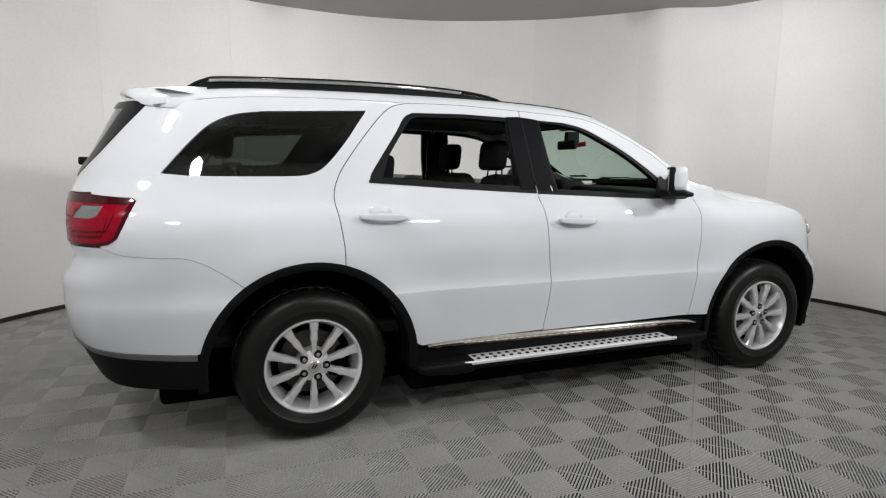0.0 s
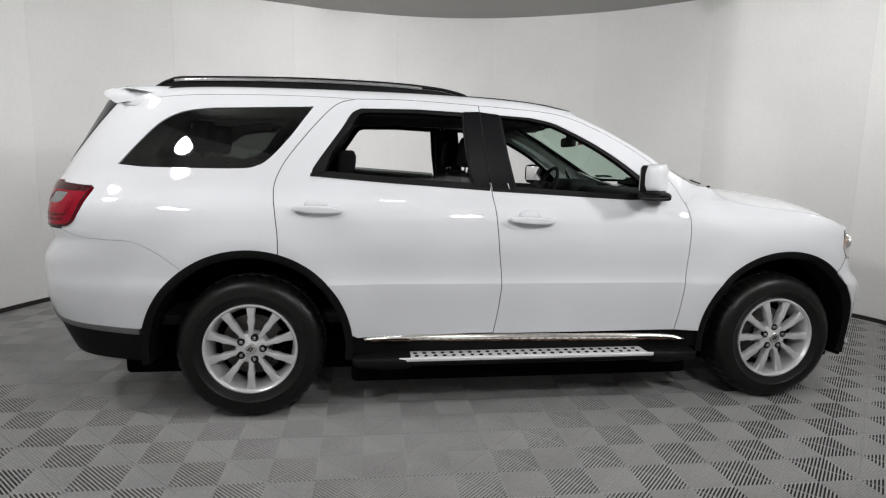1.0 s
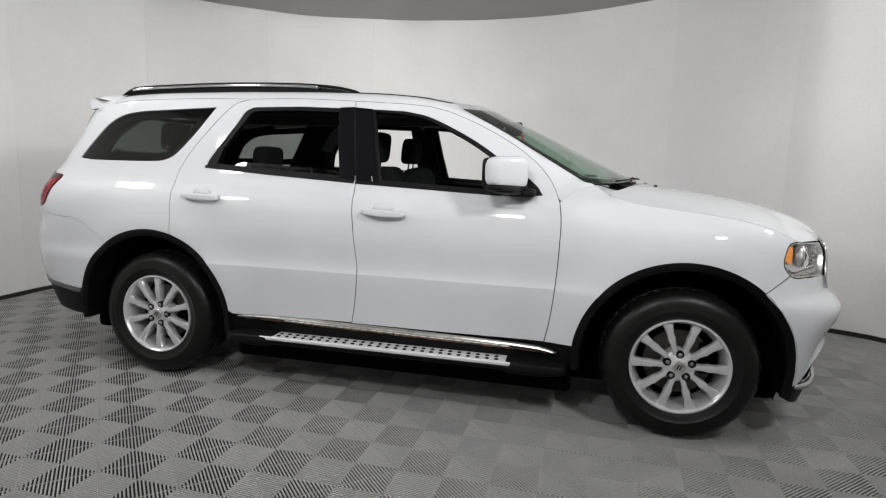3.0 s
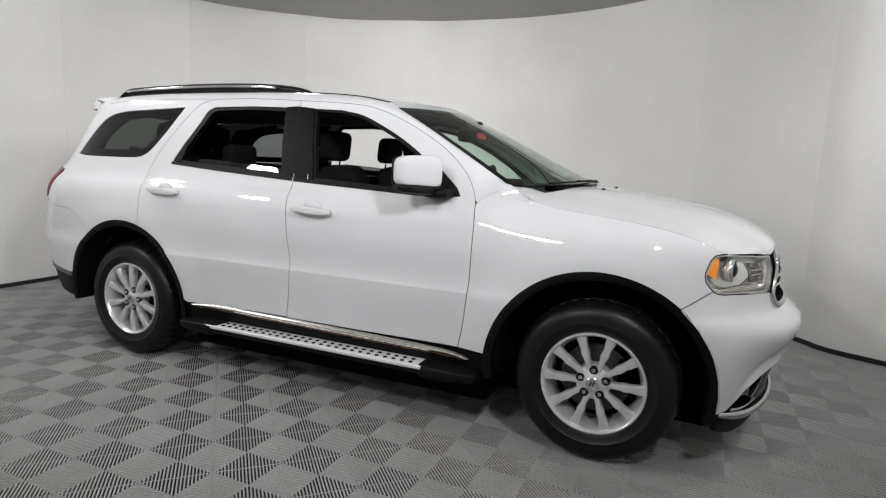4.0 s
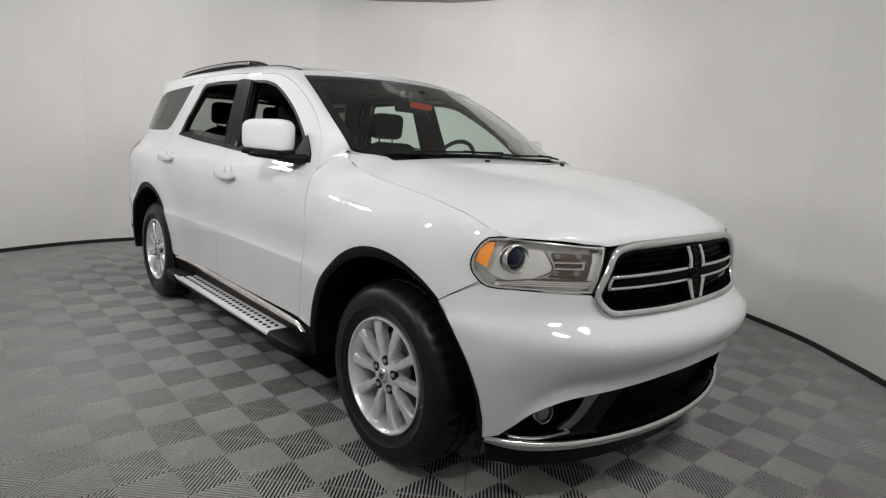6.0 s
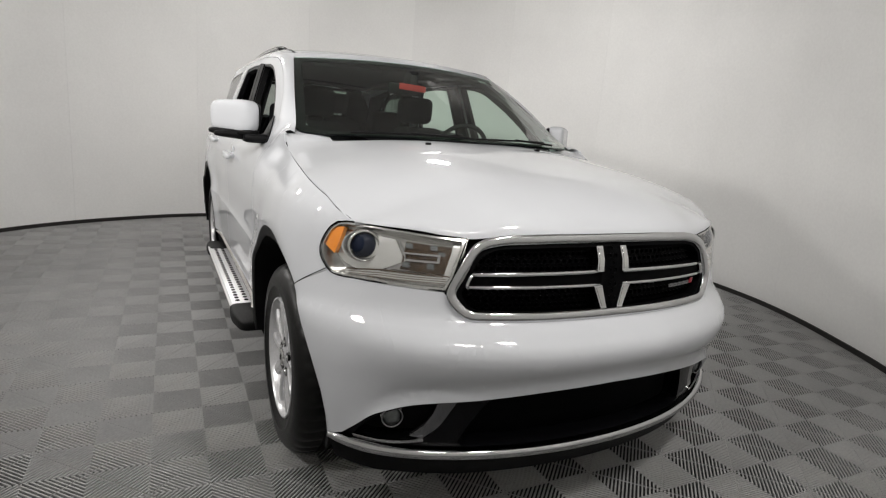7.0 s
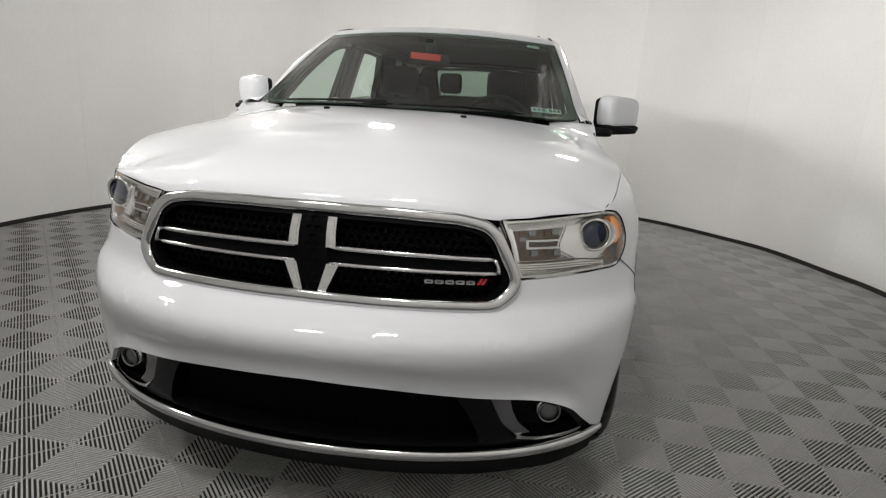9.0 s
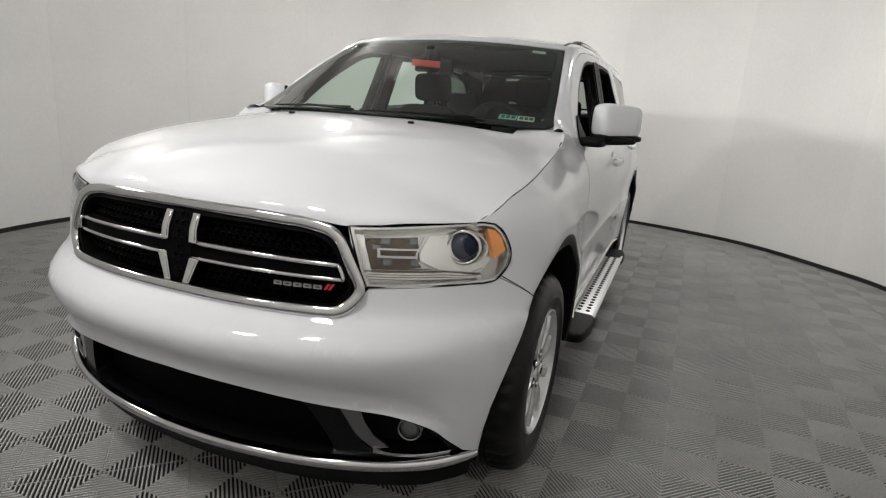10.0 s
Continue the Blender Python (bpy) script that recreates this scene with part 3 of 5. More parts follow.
def build_side(sg):
    side = side_map(sg)
    r = "right" if sg < 0 else "left"
    ref = (0, 0, 0.8)
    gap = 0.0022
    # front door
    fd_loop = inset(TOP_FRONT + FRONT_LINE[1:] + [(0.3, SILL), (-0.222, SILL)] + B_LINE[::-1][1:], gap)
    door = patch("front_door", [fd_loop, FWIN], side, PAINT, car, cell=0.03, cellv=0.015, flange=0.022, ref=ref, crease=0.735)
    patch("window_trim", [inset(FWIN, -0.003), FWIN_IN], side, BLACK, door, "black window surround", cell=0.04, flange=0.03, off=-0.004, ref=ref)
    patch("pillar_trim", [[(-0.293, 1.662), (-0.19, 1.652), (-0.155, 1.45), (-0.108, 1.238), (-0.236, 1.243), (-0.267, 1.45)]], side, PILLARBLACK, door, "gloss black pillar cover", cell=0.05, flange=0.01, off=0.003, ref=ref)
    patch("belt_moulding", [[(-0.236, 1.246), (-0.236, 1.230), (0.56, 1.196), (0.785, 1.204), (0.765, 1.222), (0.56, 1.212)]], side, BLACK, door, cell=0.05, flange=0.012, off=0.006, ref=ref)
    patch("guide_strip", [[(-0.150, 1.275), (-0.147, 1.275), (-0.139, 1.246), (-0.142, 1.246)]], side, ALU, door, cell=0.05, flange=0.004, off=0.004, ref=ref)
    door_handle(door, -0.035, 1.082, sg, sg > 0)
    patch("inner_panel", [[(-0.24, 1.25), (0.60, 1.222), (0.84, 1.20), (0.86, 0.60), (-0.20, 0.60)]], side, CABIN, door, "charcoal inner door panel", cell=0.1, flange=0.02, off=-0.075, ref=ref)
    patch("panel_top", [[(-0.24, 1.252), (0.70, 1.222), (0.70, 1.19), (-0.24, 1.22)]], side, CABIN, door, cell=0.06, flange=0.06, off=-0.018, ref=ref)
    # rear door
    rd_loop = inset(B_LINE + [(-0.6, SILL), (-0.965, SILL - 0.005)] + arch(HUB_R, ARCH, 8, 73)[0:] + REAR_LINE[::-1] + TOP_REAR[1:], gap)
    door = patch("rear_door", [rd_loop, RWIN], side, PAINT, car, cell=0.03, cellv=0.015, flange=0.022, ref=ref, crease=0.735)
    patch("window_trim", [inset(RWIN, -0.003), RWIN_IN], side, BLACK, door, "black window surround", cell=0.04, flange=0.03, off=-0.004, ref=ref)
    patch("pillar_trim", [[(-0.300, 1.664), (-0.388, 1.660), (-0.368, 1.45), (-0.338, 1.256), (-0.246, 1.250), (-0.275, 1.45)]], side, PILLARBLACK, door, "gloss black pillar cover", cell=0.05, flange=0.01, off=0.003, ref=ref)
    patch("belt_moulding", [[(-0.248, 1.248), (-0.25, 1.232), (-0.78, 1.262), (-1.215, 1.292), (-1.212, 1.308), (-0.78, 1.28)]], side, BLACK, door, cell=0.05, flange=0.012, off=0.006, ref=ref)
    patch("corner_cap", [[(-1.20, 1.305), (-1.185, 1.345), (-1.125, 1.44), (-1.105, 1.42), (-1.14, 1.315)]], side, BLACK, door, cell=0.05, flange=0.006, off=0.002, ref=ref)
    gl = patch("window_glass", [spl([(-1.03, 1.29), (-1.02, 1.325), (-0.985, 1.338), (-0.90, 1.336), (-0.45, 1.312), (-0.36, 1.305)]) + [(-0.35, 1.26), (-1.03, 1.28)]], side, TINTGLASS, door, "lowered tinted window glass", cell=0.05, flange=0.004, off=-0.022, ref=ref)
    door_handle(door, -1.17, 1.125, sg, False)
    patch("inner_panel", [[(-1.17, 1.30), (-0.26, 1.255), (-0.21, 0.60), (-1.1, 0.60), (-1.25, 0.95)]], side, CABIN, door, "charcoal inner door panel", cell=0.1, flange=0.02, off=-0.08, ref=ref)
    # front fender
    fl = FRONT_LINE[::-1] + spl([(0.89, 1.177), (0.935, 1.215), (1.0, 1.25), (1.075, 1.262)])[1:] + HOOD_CUT[1:] + [(front_map(u, z)[0], z) for u, z in ((0.325, 1.022), (0.296, 1.0), (0.266, 0.955), (0.261, 0.915), (0.276, 0.885), (0.292, 0.868))]
    end = math.degrees(math.asin((0.79 - HUB_Z) / ARCH))
    fl = fl + arch(HUB_F, ARCH, end, 173.5, 30) + [(0.985, SILL)]
    patch("front_fender", [inset(fl, gap)], side, PAINT, car, cell=0.03, flange=0.02, ref=ref)
    # rear quarter
    qt = spl([(-0.97, 1.712), (-1.3, 1.716), (-1.7, 1.706), (-2.0, 1.68), (-2.14, 1.645)])
    back = spl([(-2.14, 1.645), (-2.245, 1.52), (-2.36, 1.39), (-2.46, 1.26), (-2.47, 1.225)])
    lamp_edge = [(-2.29, 1.222), (-2.275, 1.21), (-2.32, 1.11), (-2.35, 1.05), (-2.385, 1.026), (-2.42, 1.018)]
    bump_edge = spl([(-2.42, 1.008), (-2.33, 0.975), (-2.20, 0.962), (-2.07, 0.953), (-1.95, 0.895), (-1.838, 0.814)])
    ql = REAR_LINE[::-1] + qt[1:] + back[1:] + lamp_edge + bump_edge + arch(HUB_R, ARCH, 126, 74.5, 16)
    patch("rear_quarter_panel", [inset(ql, gap), QWIN], side, PAINT, car, cell=0.03, flange=0.02, ref=ref)
    qw = patch("quarter_window", [inset(QWIN, 0.004)], side, TINTGLASS, car, "dark privacy glass", cell=0.05, flange=0.004, off=-0.004, ref=ref)
    patch("frit", [inset(QWIN, 0.003), inset(QWIN, 0.052)], side, GLOSSBLACK, qw, cell=0.06, flange=0.003, off=-0.009, ref=ref)
    # cant rail and A-pillar
    A = qt[::-1] + DOOR_TOP[1:]
    A3 = [side(*p) for p in A]
    B3 = spl([(-2.13, sg * 0.585, 1.722), (-1.8, sg * 0.60, 1.752), (-1.3, sg * 0.61, 1.763), (-0.7, sg * 0.613, 1.763), (-0.25, sg * 0.620, 1.752), (0.05, sg * 0.632, 1.730), (0.26, sg * 0.643, 1.692)], 8)
    B3 += spl([(0.26, sg * 0.643, 1.692), (0.50, sg * 0.688, 1.570), (0.74, sg * 0.732, 1.435), (0.92, sg * 0.762, 1.330), (1.03, sg * 0.79, 1.268)], 8)[1:]
    iA = max(i for i, p in enumerate(A) if p[0] < 0.08)
    jB = max(i for i, p in enumerate(B3) if p[0] < 0.26)
    link_mesh("cant_rail", loft_bm(A3[:iA + 1], B3[:jB + 2], 60, 8, 0.012, ref), PAINT, car)
    link_mesh("a_pillar", loft_bm(A3[iA:] + [side(0.935, 1.215), side(1.0, 1.25), side(1.06, 1.262)], B3[jB + 1:], 40, 8, 0.012, ref), PAINT, car)
    link_mesh("pillar_lining", loft_bm([(p[0] - 0.03, p[1] - sg * 0.05, p[2] - 0.035) for p in A3[iA:] if p[2] > 1.33], [(p[0] - 0.03, p[1] - sg * 0.035, p[2] - 0.02) for p in B3[jB + 1:] if p[2] > 1.40], 24, 3, 0.0, ref), PILLARTRIM, car)
    # black arch flares
    for hx in (HUB_F, HUB_R):
        a0, a1 = (-13, 187) if hx > 0 else (-7, 187)
        A = [(x, z) for x, z in arch(hx, ARCH + 0.004, a0, a1, 40)]
        B = [(x, z) for x, z in arch(hx, ARCH - 0.038, a0, a1, 40)]

        def lip(p, inn):
            x, z = p
            return (x, sg * (half_width(x, max(z, 0.3)) + (0.001 if not inn else -0.004 - (0.035 * min(1.0, max(0.0, (x - hx) / 0.3)) if hx > 0 else 0.0))), z)
        outer, inner = [lip(p, 0) for p in A], [lip(p, 1) for p in B]
        bm = loft_bm(outer, inner, 60, 5, 0.004, (hx, 0, HUB_Z))
        fl_ob = link_mesh("arch_flare", bm, BLACK, car, "black plastic wheel-arch flare")
        deep = [(p[0], p[1] - sg * 0.16, p[2]) for p in inner]
        link_mesh("arch_edge", loft_bm(inner, deep, 60, 2, 0, (hx, sg * 0.9, HUB_Z + 2)), BLACK, fl_ob)
        # wheel housing
        C = [(x, sg * 0.80, z) for x, z in arch(hx, ARCH - 0.03, a0 - 6, a1 + 6, 40)]
        D = [(x, sg * 0.42, z) for x, z in arch(hx, ARCH - 0.03, a0 - 6, a1 + 6, 40)]
        well = link_mesh("wheel_housing", loft_bm(C, D, 40, 2, 0, (hx, 0, HUB_Z)), DARK, car, "dark wheel housing")
        bm = bmesh.new()
        bm.faces.new([bm.verts.new(p) for p in D])
        link_mesh("housing_wall", bm, DARK, well)
    # sill: black body, chrome strip
    patch("rocker_panel", [[(-1.02, SILL - 0.006), (0.995, SILL - 0.006), (1.02, 0.38), (1.0, 0.345), (-1.0, 0.345), (-1.03, 0.38)]], side, BLACK, car, "black sill cladding", cell=0.05, flange=0.05, off=-0.018, ref=ref)
    loop = spl([(-0.935, 0.438), (-0.86, 0.447), (-0.5, 0.449), (0.2, 0.441), (0.78, 0.428), (0.925, 0.404)]) + spl([(0.88, 0.398), (0.5, 0.402), (-0.2, 0.412), (-0.70, 0.420), (-0.86, 0.424), (-0.93, 0.432)])
    top, bot = loop[:31], loop[31:][::-1]
    on = lambda L, d: [(x, sg * (half_width(x, z) + d), z) for x, z in L]
    strip = link_mesh("sill_strip", loft_bm(on(top, -0.004), on([(x, z - 0.002) for x, z in bot], -0.002), 60, 8, 0.013, ref), DULLCHROME, car, "pitted chrome sill strip with rusty streaks")
    rng = random.Random(5 + sg)
    low = resample(on(bot, 0.004), 90)
    link_mesh("rust_edge", loft_bm([tuple(p + np.array((0, 0, rng.uniform(0.0, 0.007)))) for p in low], [tuple(p - np.array((0, sg * 0.004, rng.uniform(0.003, 0.009)))) for p in low], 90, 2, 0.002, ref), RUST, strip, "brown rust flaking along the strip's foot")
    # running board
    yb = sg * 0.92
    rb = rbox("running_board", (1.68, 0.222, 0.036), (0.0, yb, 0.320), BLACK, car, bevel=0.016, label="black running board with an aluminium tread plate")
    for x0, d in ((-0.815, -1), (0.795, 1)):
        blob("end_cap", (0.32, 0.240, 0.066), (x0 + d * 0.02, yb, 0.320), BLACK, rb, e=0.3,
             shape=lambda c, d=d: Vector((c.x, c.y * (1 - 0.16 * max(0, d * c.x / 0.13)), c.z * (1 - 0.2 * max(0, d * c.x / 0.13)))))
    bm = rbox_bm((1.47, 0.214, 0.008), 0.002, 2)
    for v in bm.verts:
        v.co.x -= 0.10 * (v.co.y * sg / 0.214)
    bmesh.ops.transform(bm, matrix=pose(0.005, yb, 0.342), verts=bm.verts[:])
    link_mesh("tread_plate", bm, ALU, rb, "brushed aluminium tread plate with black rubber studs")
    rbox("tread_lip", (1.44, 0.014, 0.020), (-0.030, yb + sg * 0.108, 0.340), ALU, rb, bevel=0.005)
    rbox("tread_edge", (1.45, 0.026, 0.014), (0.048, yb - sg * 0.096, 0.347), ALU, rb, bevel=0.004)
    stud = None
    for row in range(4):
        for k in range(26):
            x = -0.615 + k * 0.0505 + (0.025 if row % 2 else 0) - 0.020 * row
            y = yb - sg * (0.066 - row * 0.045)
            if stud is None:
                stud = lathe_bm([(0.0, 0.0), (0.0118, 0.0), (0.0118, 0.003), (0.009, 0.005), (0.0, 0.005)], 10, "z")
                ob = link_mesh("stud", stud, BLACK, rb)
                me = ob.data
            else:
                ob = new("stud", me)
                ob.parent = rb
            ob.location = (x, y, 0.3455)
    # roof rail
    pts = spl([(-2.06, sg * 0.535, 1.742), (-1.98, sg * 0.54, 1.785), (-1.86, sg * 0.547, 1.805), (-1.3, sg * 0.555, 1.822), (-0.8, sg * 0.557, 1.818), (-0.52, sg * 0.557, 1.800), (-0.38, sg * 0.556, 1.775), (-0.33, sg * 0.555, 1.755)], 8)
    rail = link_mesh("roof_rail", tube_bm(pts, [0.0135] * len(pts), 12, 0.7), BLACK, car, "black roof rail with a chrome inlay")
    inl = [(p[0], p[1] + sg * 0.011, p[2] - 0.010) for p in pts if -1.95 < p[0] < -0.6]
    link_mesh("chrome_inlay", tube_bm(inl, 0.011, 8, 0.9), CHROME, rail)
    base_pts = [(p[0], p[1], roof_z(p[0], 0.9) + 0.004) for p in pts[2:-2]]
    link_mesh("rail_foot", loft_bm([(p[0], p[1] - sg * 0.0, p[2] - 0.01) for p in pts[2:-2]], base_pts, 40, 2, 0, (0, 0, 1.5)), BLACK, rail)
    # black strip that stands in for the shade of the gap between the doors
    link_mesh("pillar_seal", tube_bm([(x, sg * (half_width(x, z) - 0.0005), z) for x, z in B_LINE if 1.25 < z < 1.665], 0.0055, 6), BLACK, car)
    # dark tubes that stand in for the shade inside the shut lines
    for curve in (B_LINE, FRONT_LINE, REAR_LINE, DOOR_TOP):
        link_mesh("door_seal", tube_bm([(x, sg * (half_width(x, z) - 0.010), z) for x, z in curve], 0.0055, 6), DARK, car)
    link_mesh("wing_seal", tube_bm([(front_map(u, z)[0], sg * abs(front_map(u, z)[1]), z) for u, z in resample([(0.284, 0.872), (front_u(HUB_F + math.sqrt(ARCH ** 2 - (0.79 - HUB_Z) ** 2), 0.79), 0.79)], 8)], 0.0017, 6), DARK, car)
    link_mesh("bonnet_seal", tube_bm([(x, sg * (half_width(x, z) - 0.006), z - 0.005) for x, z in HOOD_CUT[8:]], 0.0034, 6), DARK, car)
    link_mesh("pillar_joint", tube_bm([(x, sg * (half_width(x, z) - 0.0045), z) for x, z in spl([(0.893, 1.182), (0.935, 1.215), (1.0, 1.25), (1.075, 1.262)])], 0.0052, 8), PAINT, car)
    # mirror
    mirror(sg)


ROOF_Y = pch([-2.13, -1.8, -1.3, -0.7, -0.25, 0.05, 0.26], [0.585, 0.60, 0.61, 0.613, 0.620, 0.632, 0.643])
ROOF_Z = pch([-2.13, -1.8, -1.3, -0.7, -0.25, 0.05, 0.26], [1.722, 1.752, 1.763, 1.763, 1.752, 1.730, 1.692])


def roof_z(x, s):
    return ROOF_Z(x) + 0.024 * (1 - s * s)


def roof_map(a, s):
    """a: 0 at the rear, 1 at the windscreen; s: -1 to 1 across."""
    x1 = 0.26 + 0.13 * (1 - s * s)
    x = -2.13 + (x1 + 2.13) * a
    xe = -2.13 + 2.39 * a
    return (x, s * ROOF_Y(xe), roof_z(xe, s))


def screen_map(a, s):
    """The windscreen: a from 0 at the roof to 1 at the cowl, s across."""
    ex = [0.26, 0.50, 0.74, 0.92, 1.03]
    t = a * 4
    i = min(3, int(t))
    f = t - i
    ys, zs = [0.643, 0.688, 0.732, 0.766, 0.79], [1.692, 1.570, 1.435, 1.330, 1.268]
    x = ex[i] + (ex[i + 1] - ex[i]) * f
    y = ys[i] + (ys[i + 1] - ys[i]) * f
    z = zs[i] + (zs[i + 1] - zs[i]) * f
    q = max(0.0, 1 - s * s)
    return (x + (0.13 + 0.17 * a) * q, s * y, z + (0.024 - 0.006 * a) * q)


CUT_Z = pch([1.03, 1.075, 1.105, 1.16, 1.26, 1.39, 1.68, 1.86, 1.95, 2.02, 2.4], [1.268, 1.262, 1.238, 1.210, 1.185, 1.168, 1.136, 1.098, 1.063, 1.031, 1.026])


def hood_edge(x):
    return half_width(min(x, 2.02), CUT_Z(min(x, 2.02)))


def hood_map(a, s):
    """The bonnet: a from 0 at the windscreen to 1 at the nose, crowded towards the nose; s across."""
    a = 1 - (1 - a) ** 1.6 if a < 1 else 1.0
    q = max(0.0, 1 - s * s)
    x0 = 1.07 + 0.255 * q ** 0.8
    sy = abs(s) * hood_edge(2.02)
    x1 = max(2.02, nose_map(min(sy, 0.9), 1.03)[0] + 0.010)
    x = x0 + (x1 - x0) * a
    edge = hood_edge(x)
    zc = CUT_Z(x)
    d = min(1.0, max(0.0, (x1 - x) / 0.36))
    f = x - 1.33
    crown = 1.275 - 0.09 * f - 0.075 * f * f                # height along the middle, before the nose rounds off
    zm = 1.026 + (crown - 1.026) * math.sqrt(max(0.0, 1 - (1 - d) ** 2.6))
    dip = 0.019 * math.exp(-((abs(s) * edge - 0.51) / 0.10) ** 2) * max(0.0, a) ** 8
    shoulder = 1 - abs(s) ** 2.8
    return (x, s * edge, zc + (zm - zc) * shoulder - dip)


def mirror(sg):
    x, y, z = 0.630, sg * 1.010, 1.316
    place = pose(x, y, z, 0, 0, sg * 38)
    m = blob("wing_mirror", (0.105, 0.250, 0.160), (0, 0, 0.004), PAINT, car, e=0.45, label="white wing mirror on a black arm", n=40,
             shape=lambda c: Vector((c.x * (1 - 0.10 * (c.y * sg / 0.10)) if c.x > 0 else c.x, c.y * (1 - 0.16 * max(0.0, c.x / 0.055)), c.z * (1 - 0.06 * (c.y * sg / 0.10)))))
    m.data.transform(place)
    sk = blob("mirror_skirt", (0.102, 0.246, 0.034), (0.0, 0, -0.072), BLACK, m, e=0.45, label="black lower mirror shell")
    sk.data.transform(place)
    bez = blob("mirror_bezel", (0.040, 0.246, 0.152), (-0.040, 0, 0), BLACK, m, e=0.3)
    bez.data.transform(place)
    gl = rbox("mirror_glass", (0.006, 0.205, 0.120), (-0.0605, 0, 0), MIRROR, m, bevel=0.002)
    gl.data.transform(place)
    blob("mirror_arm", (0.130, 0.215, 0.046), (x + 0.006, y - sg * 0.016, z - 0.084), BLACK, m, e=0.4, rot=(0, 0, sg * 10), shape=lambda c: Vector((c.x, c.y, c.z * (1 - 0.45 * (c.y * sg / 0.12)))))
    blob("mirror_foot", (0.15, 0.15, 0.045), (x + 0.065, sg * 0.90, z - 0.098), BLACK, m, e=0.45)
    patch("mirror_sail", [[(0.60, 1.215), (0.80, 1.205), (0.775, 1.245), (0.665, 1.335), (0.645, 1.32)]], side_map(sg), BLACK, m, cell=0.04, flange=0.015, off=0.006)


build_side(-1)
build_side(1)

# roof, windscreen, bonnet
patch("roof_panel", [[(0, -1), (1, -1), (1, 1), (0, 1)]], roof_map, PAINT, car, cell=0.05, cellv=0.125, flange=0.01)
for sg in (-1, 1):
    link_mesh("roof_seam", tube_bm([(roof_map(k / 30, sg * 0.985)) for k in range(31)], 0.006, 6), BLACK, car)
patch("roof_header", [[(-0.004, -1), (0.048, -1), (0.048, 1), (-0.004, 1)]], screen_map, PAINT, car, cell=0.05, cellv=0.1, flange=0.01, off=0.003)
SCREEN = [(0.052, 0.99)] + spl([(0.90, 0.996), (0.945, 0.98), (0.975, 0.945), (0.988, 0.89), (0.995, 0.80)], 3)
SCREEN = clean(SCREEN + [(a, -s) for a, s in reversed(SCREEN)])
ws = patch("windscreen", [SCREEN], screen_map, WSGLASS, car, "green-tinted windscreen", cell=0.05, cellv=0.1, flange=0.004)
patch("black_border", [inset(SCREEN, -0.004),
                       [(0.10, -0.94), (0.84, -0.945), (0.925, -0.88), (0.95, -0.7), (0.95, 0.7), (0.925, 0.88), (0.84, 0.945), (0.10, 0.94), (0.085, 0.86), (0.085, -0.86)]],
      screen_map, GLOSSBLACK, ws, "black ceramic border", cell=0.05, cellv=0.1, flange=0.006, off=-0.004)
HC = spl([(0.0, 0.84), (0.005, 0.90), (0.019, 0.955), (0.041, 0.985), (0.064, 0.9985)], 4) + [(1.0, 0.9985)]
patch("bonnet", [clean(HC + [(a, -s) for a, s in reversed(HC)])], hood_map, PAINT, car, cell=0.025, cellv=0.04, flange=0.012, ref=(1.5, 0, 0.6))
for sg in (-1, 1):
    f = lambda L: [(a, sg * s) for a, s in L]
    patch("scuttle_corner", [f([(-0.06, 0.76), (-0.06, 1.0), (0.12, 1.0), (0.12, 0.90), (0.03, 0.76)])], hood_map, PAINT, car, cell=0.03, cellv=0.03, flange=0.01, off=-0.009, ref=(1.5, 0, 0.6))
    patch("pillar_base", [f([(0.70, 0.965), (0.95, 0.90), (1.0, 0.90), (1.06, 1.0), (0.70, 1.0)])], screen_map, PAINT, car, cell=0.04, cellv=0.03, flange=0.01, off=-0.014)
patch("cowl_panel", [[(0.95, -0.70), (1.06, -0.60), (1.06, 0.60), (0.95, 0.70)]], screen_map, BLACK, car, "black scuttle panel", cell=0.05, cellv=0.1, flange=0.03, off=-0.012)

# underbody and cabin shell
rbox("underbody", (4.3, 1.30, 0.22), (-0.1, 0, 0.275), DARK, car, bevel=0.03, label="dark underbody")
# Unseen box added to keep light from passing under the car.
rbox("underbody_pan", (2.0, 1.74, 0.22), (0.0, 0, 0.27), DARK, car, bevel=0.03)
rbox("cabin_floor", (3.3, 1.5, 0.06), (-0.7, 0, 0.50), CABIN, car, bevel=0.01)
rbox("engine_bay_block", (1.05, 1.0, 0.45), (1.6, 0, 0.66), DARK, car, bevel=0.05)
patch("headliner", [[(0.02, -0.97), (0.97, -0.97), (0.97, 0.97), (0.02, 0.97)]], roof_map, LINER, car, "grey headliner", cell=0.1, cellv=0.25, flange=0.03, off=-0.045)

# ---- nose: bumper, grille, lamps ----
FR = (1.0, 0, 0.6)
ARCH_U = [(front_u(HUB_F + math.sqrt(ARCH ** 2 - (z - HUB_Z) ** 2), z), z) for z in (0.33, 0.40, 0.48, 0.56, 0.63, 0.69, 0.74, 0.79)]
HEAD_BOTTOM = [(0.292, 0.868), (0.32, 0.858), (0.436, 0.853), (0.625, 0.844)]
UPPER = [(1.0, 0.764), (0.88, 0.764), (0.75, 0.764), (0.694, 0.764), (0.676, 0.771), (0.652, 0.80), (0.640, 0.822)]
LOWER = spl([(1.0, 0.552), (0.88, 0.540), (0.773, 0.522), (0.70, 0.510), (0.60, 0.496), (0.526, 0.478), (0.44, 0.435), (0.385, 0.385), (0.335, 0.345)])
BUMP = UPPER + HEAD_BOTTOM[::-1] + ARCH_U[::-1] + [LOWER[-1]] + LOWER[::-1][1:]
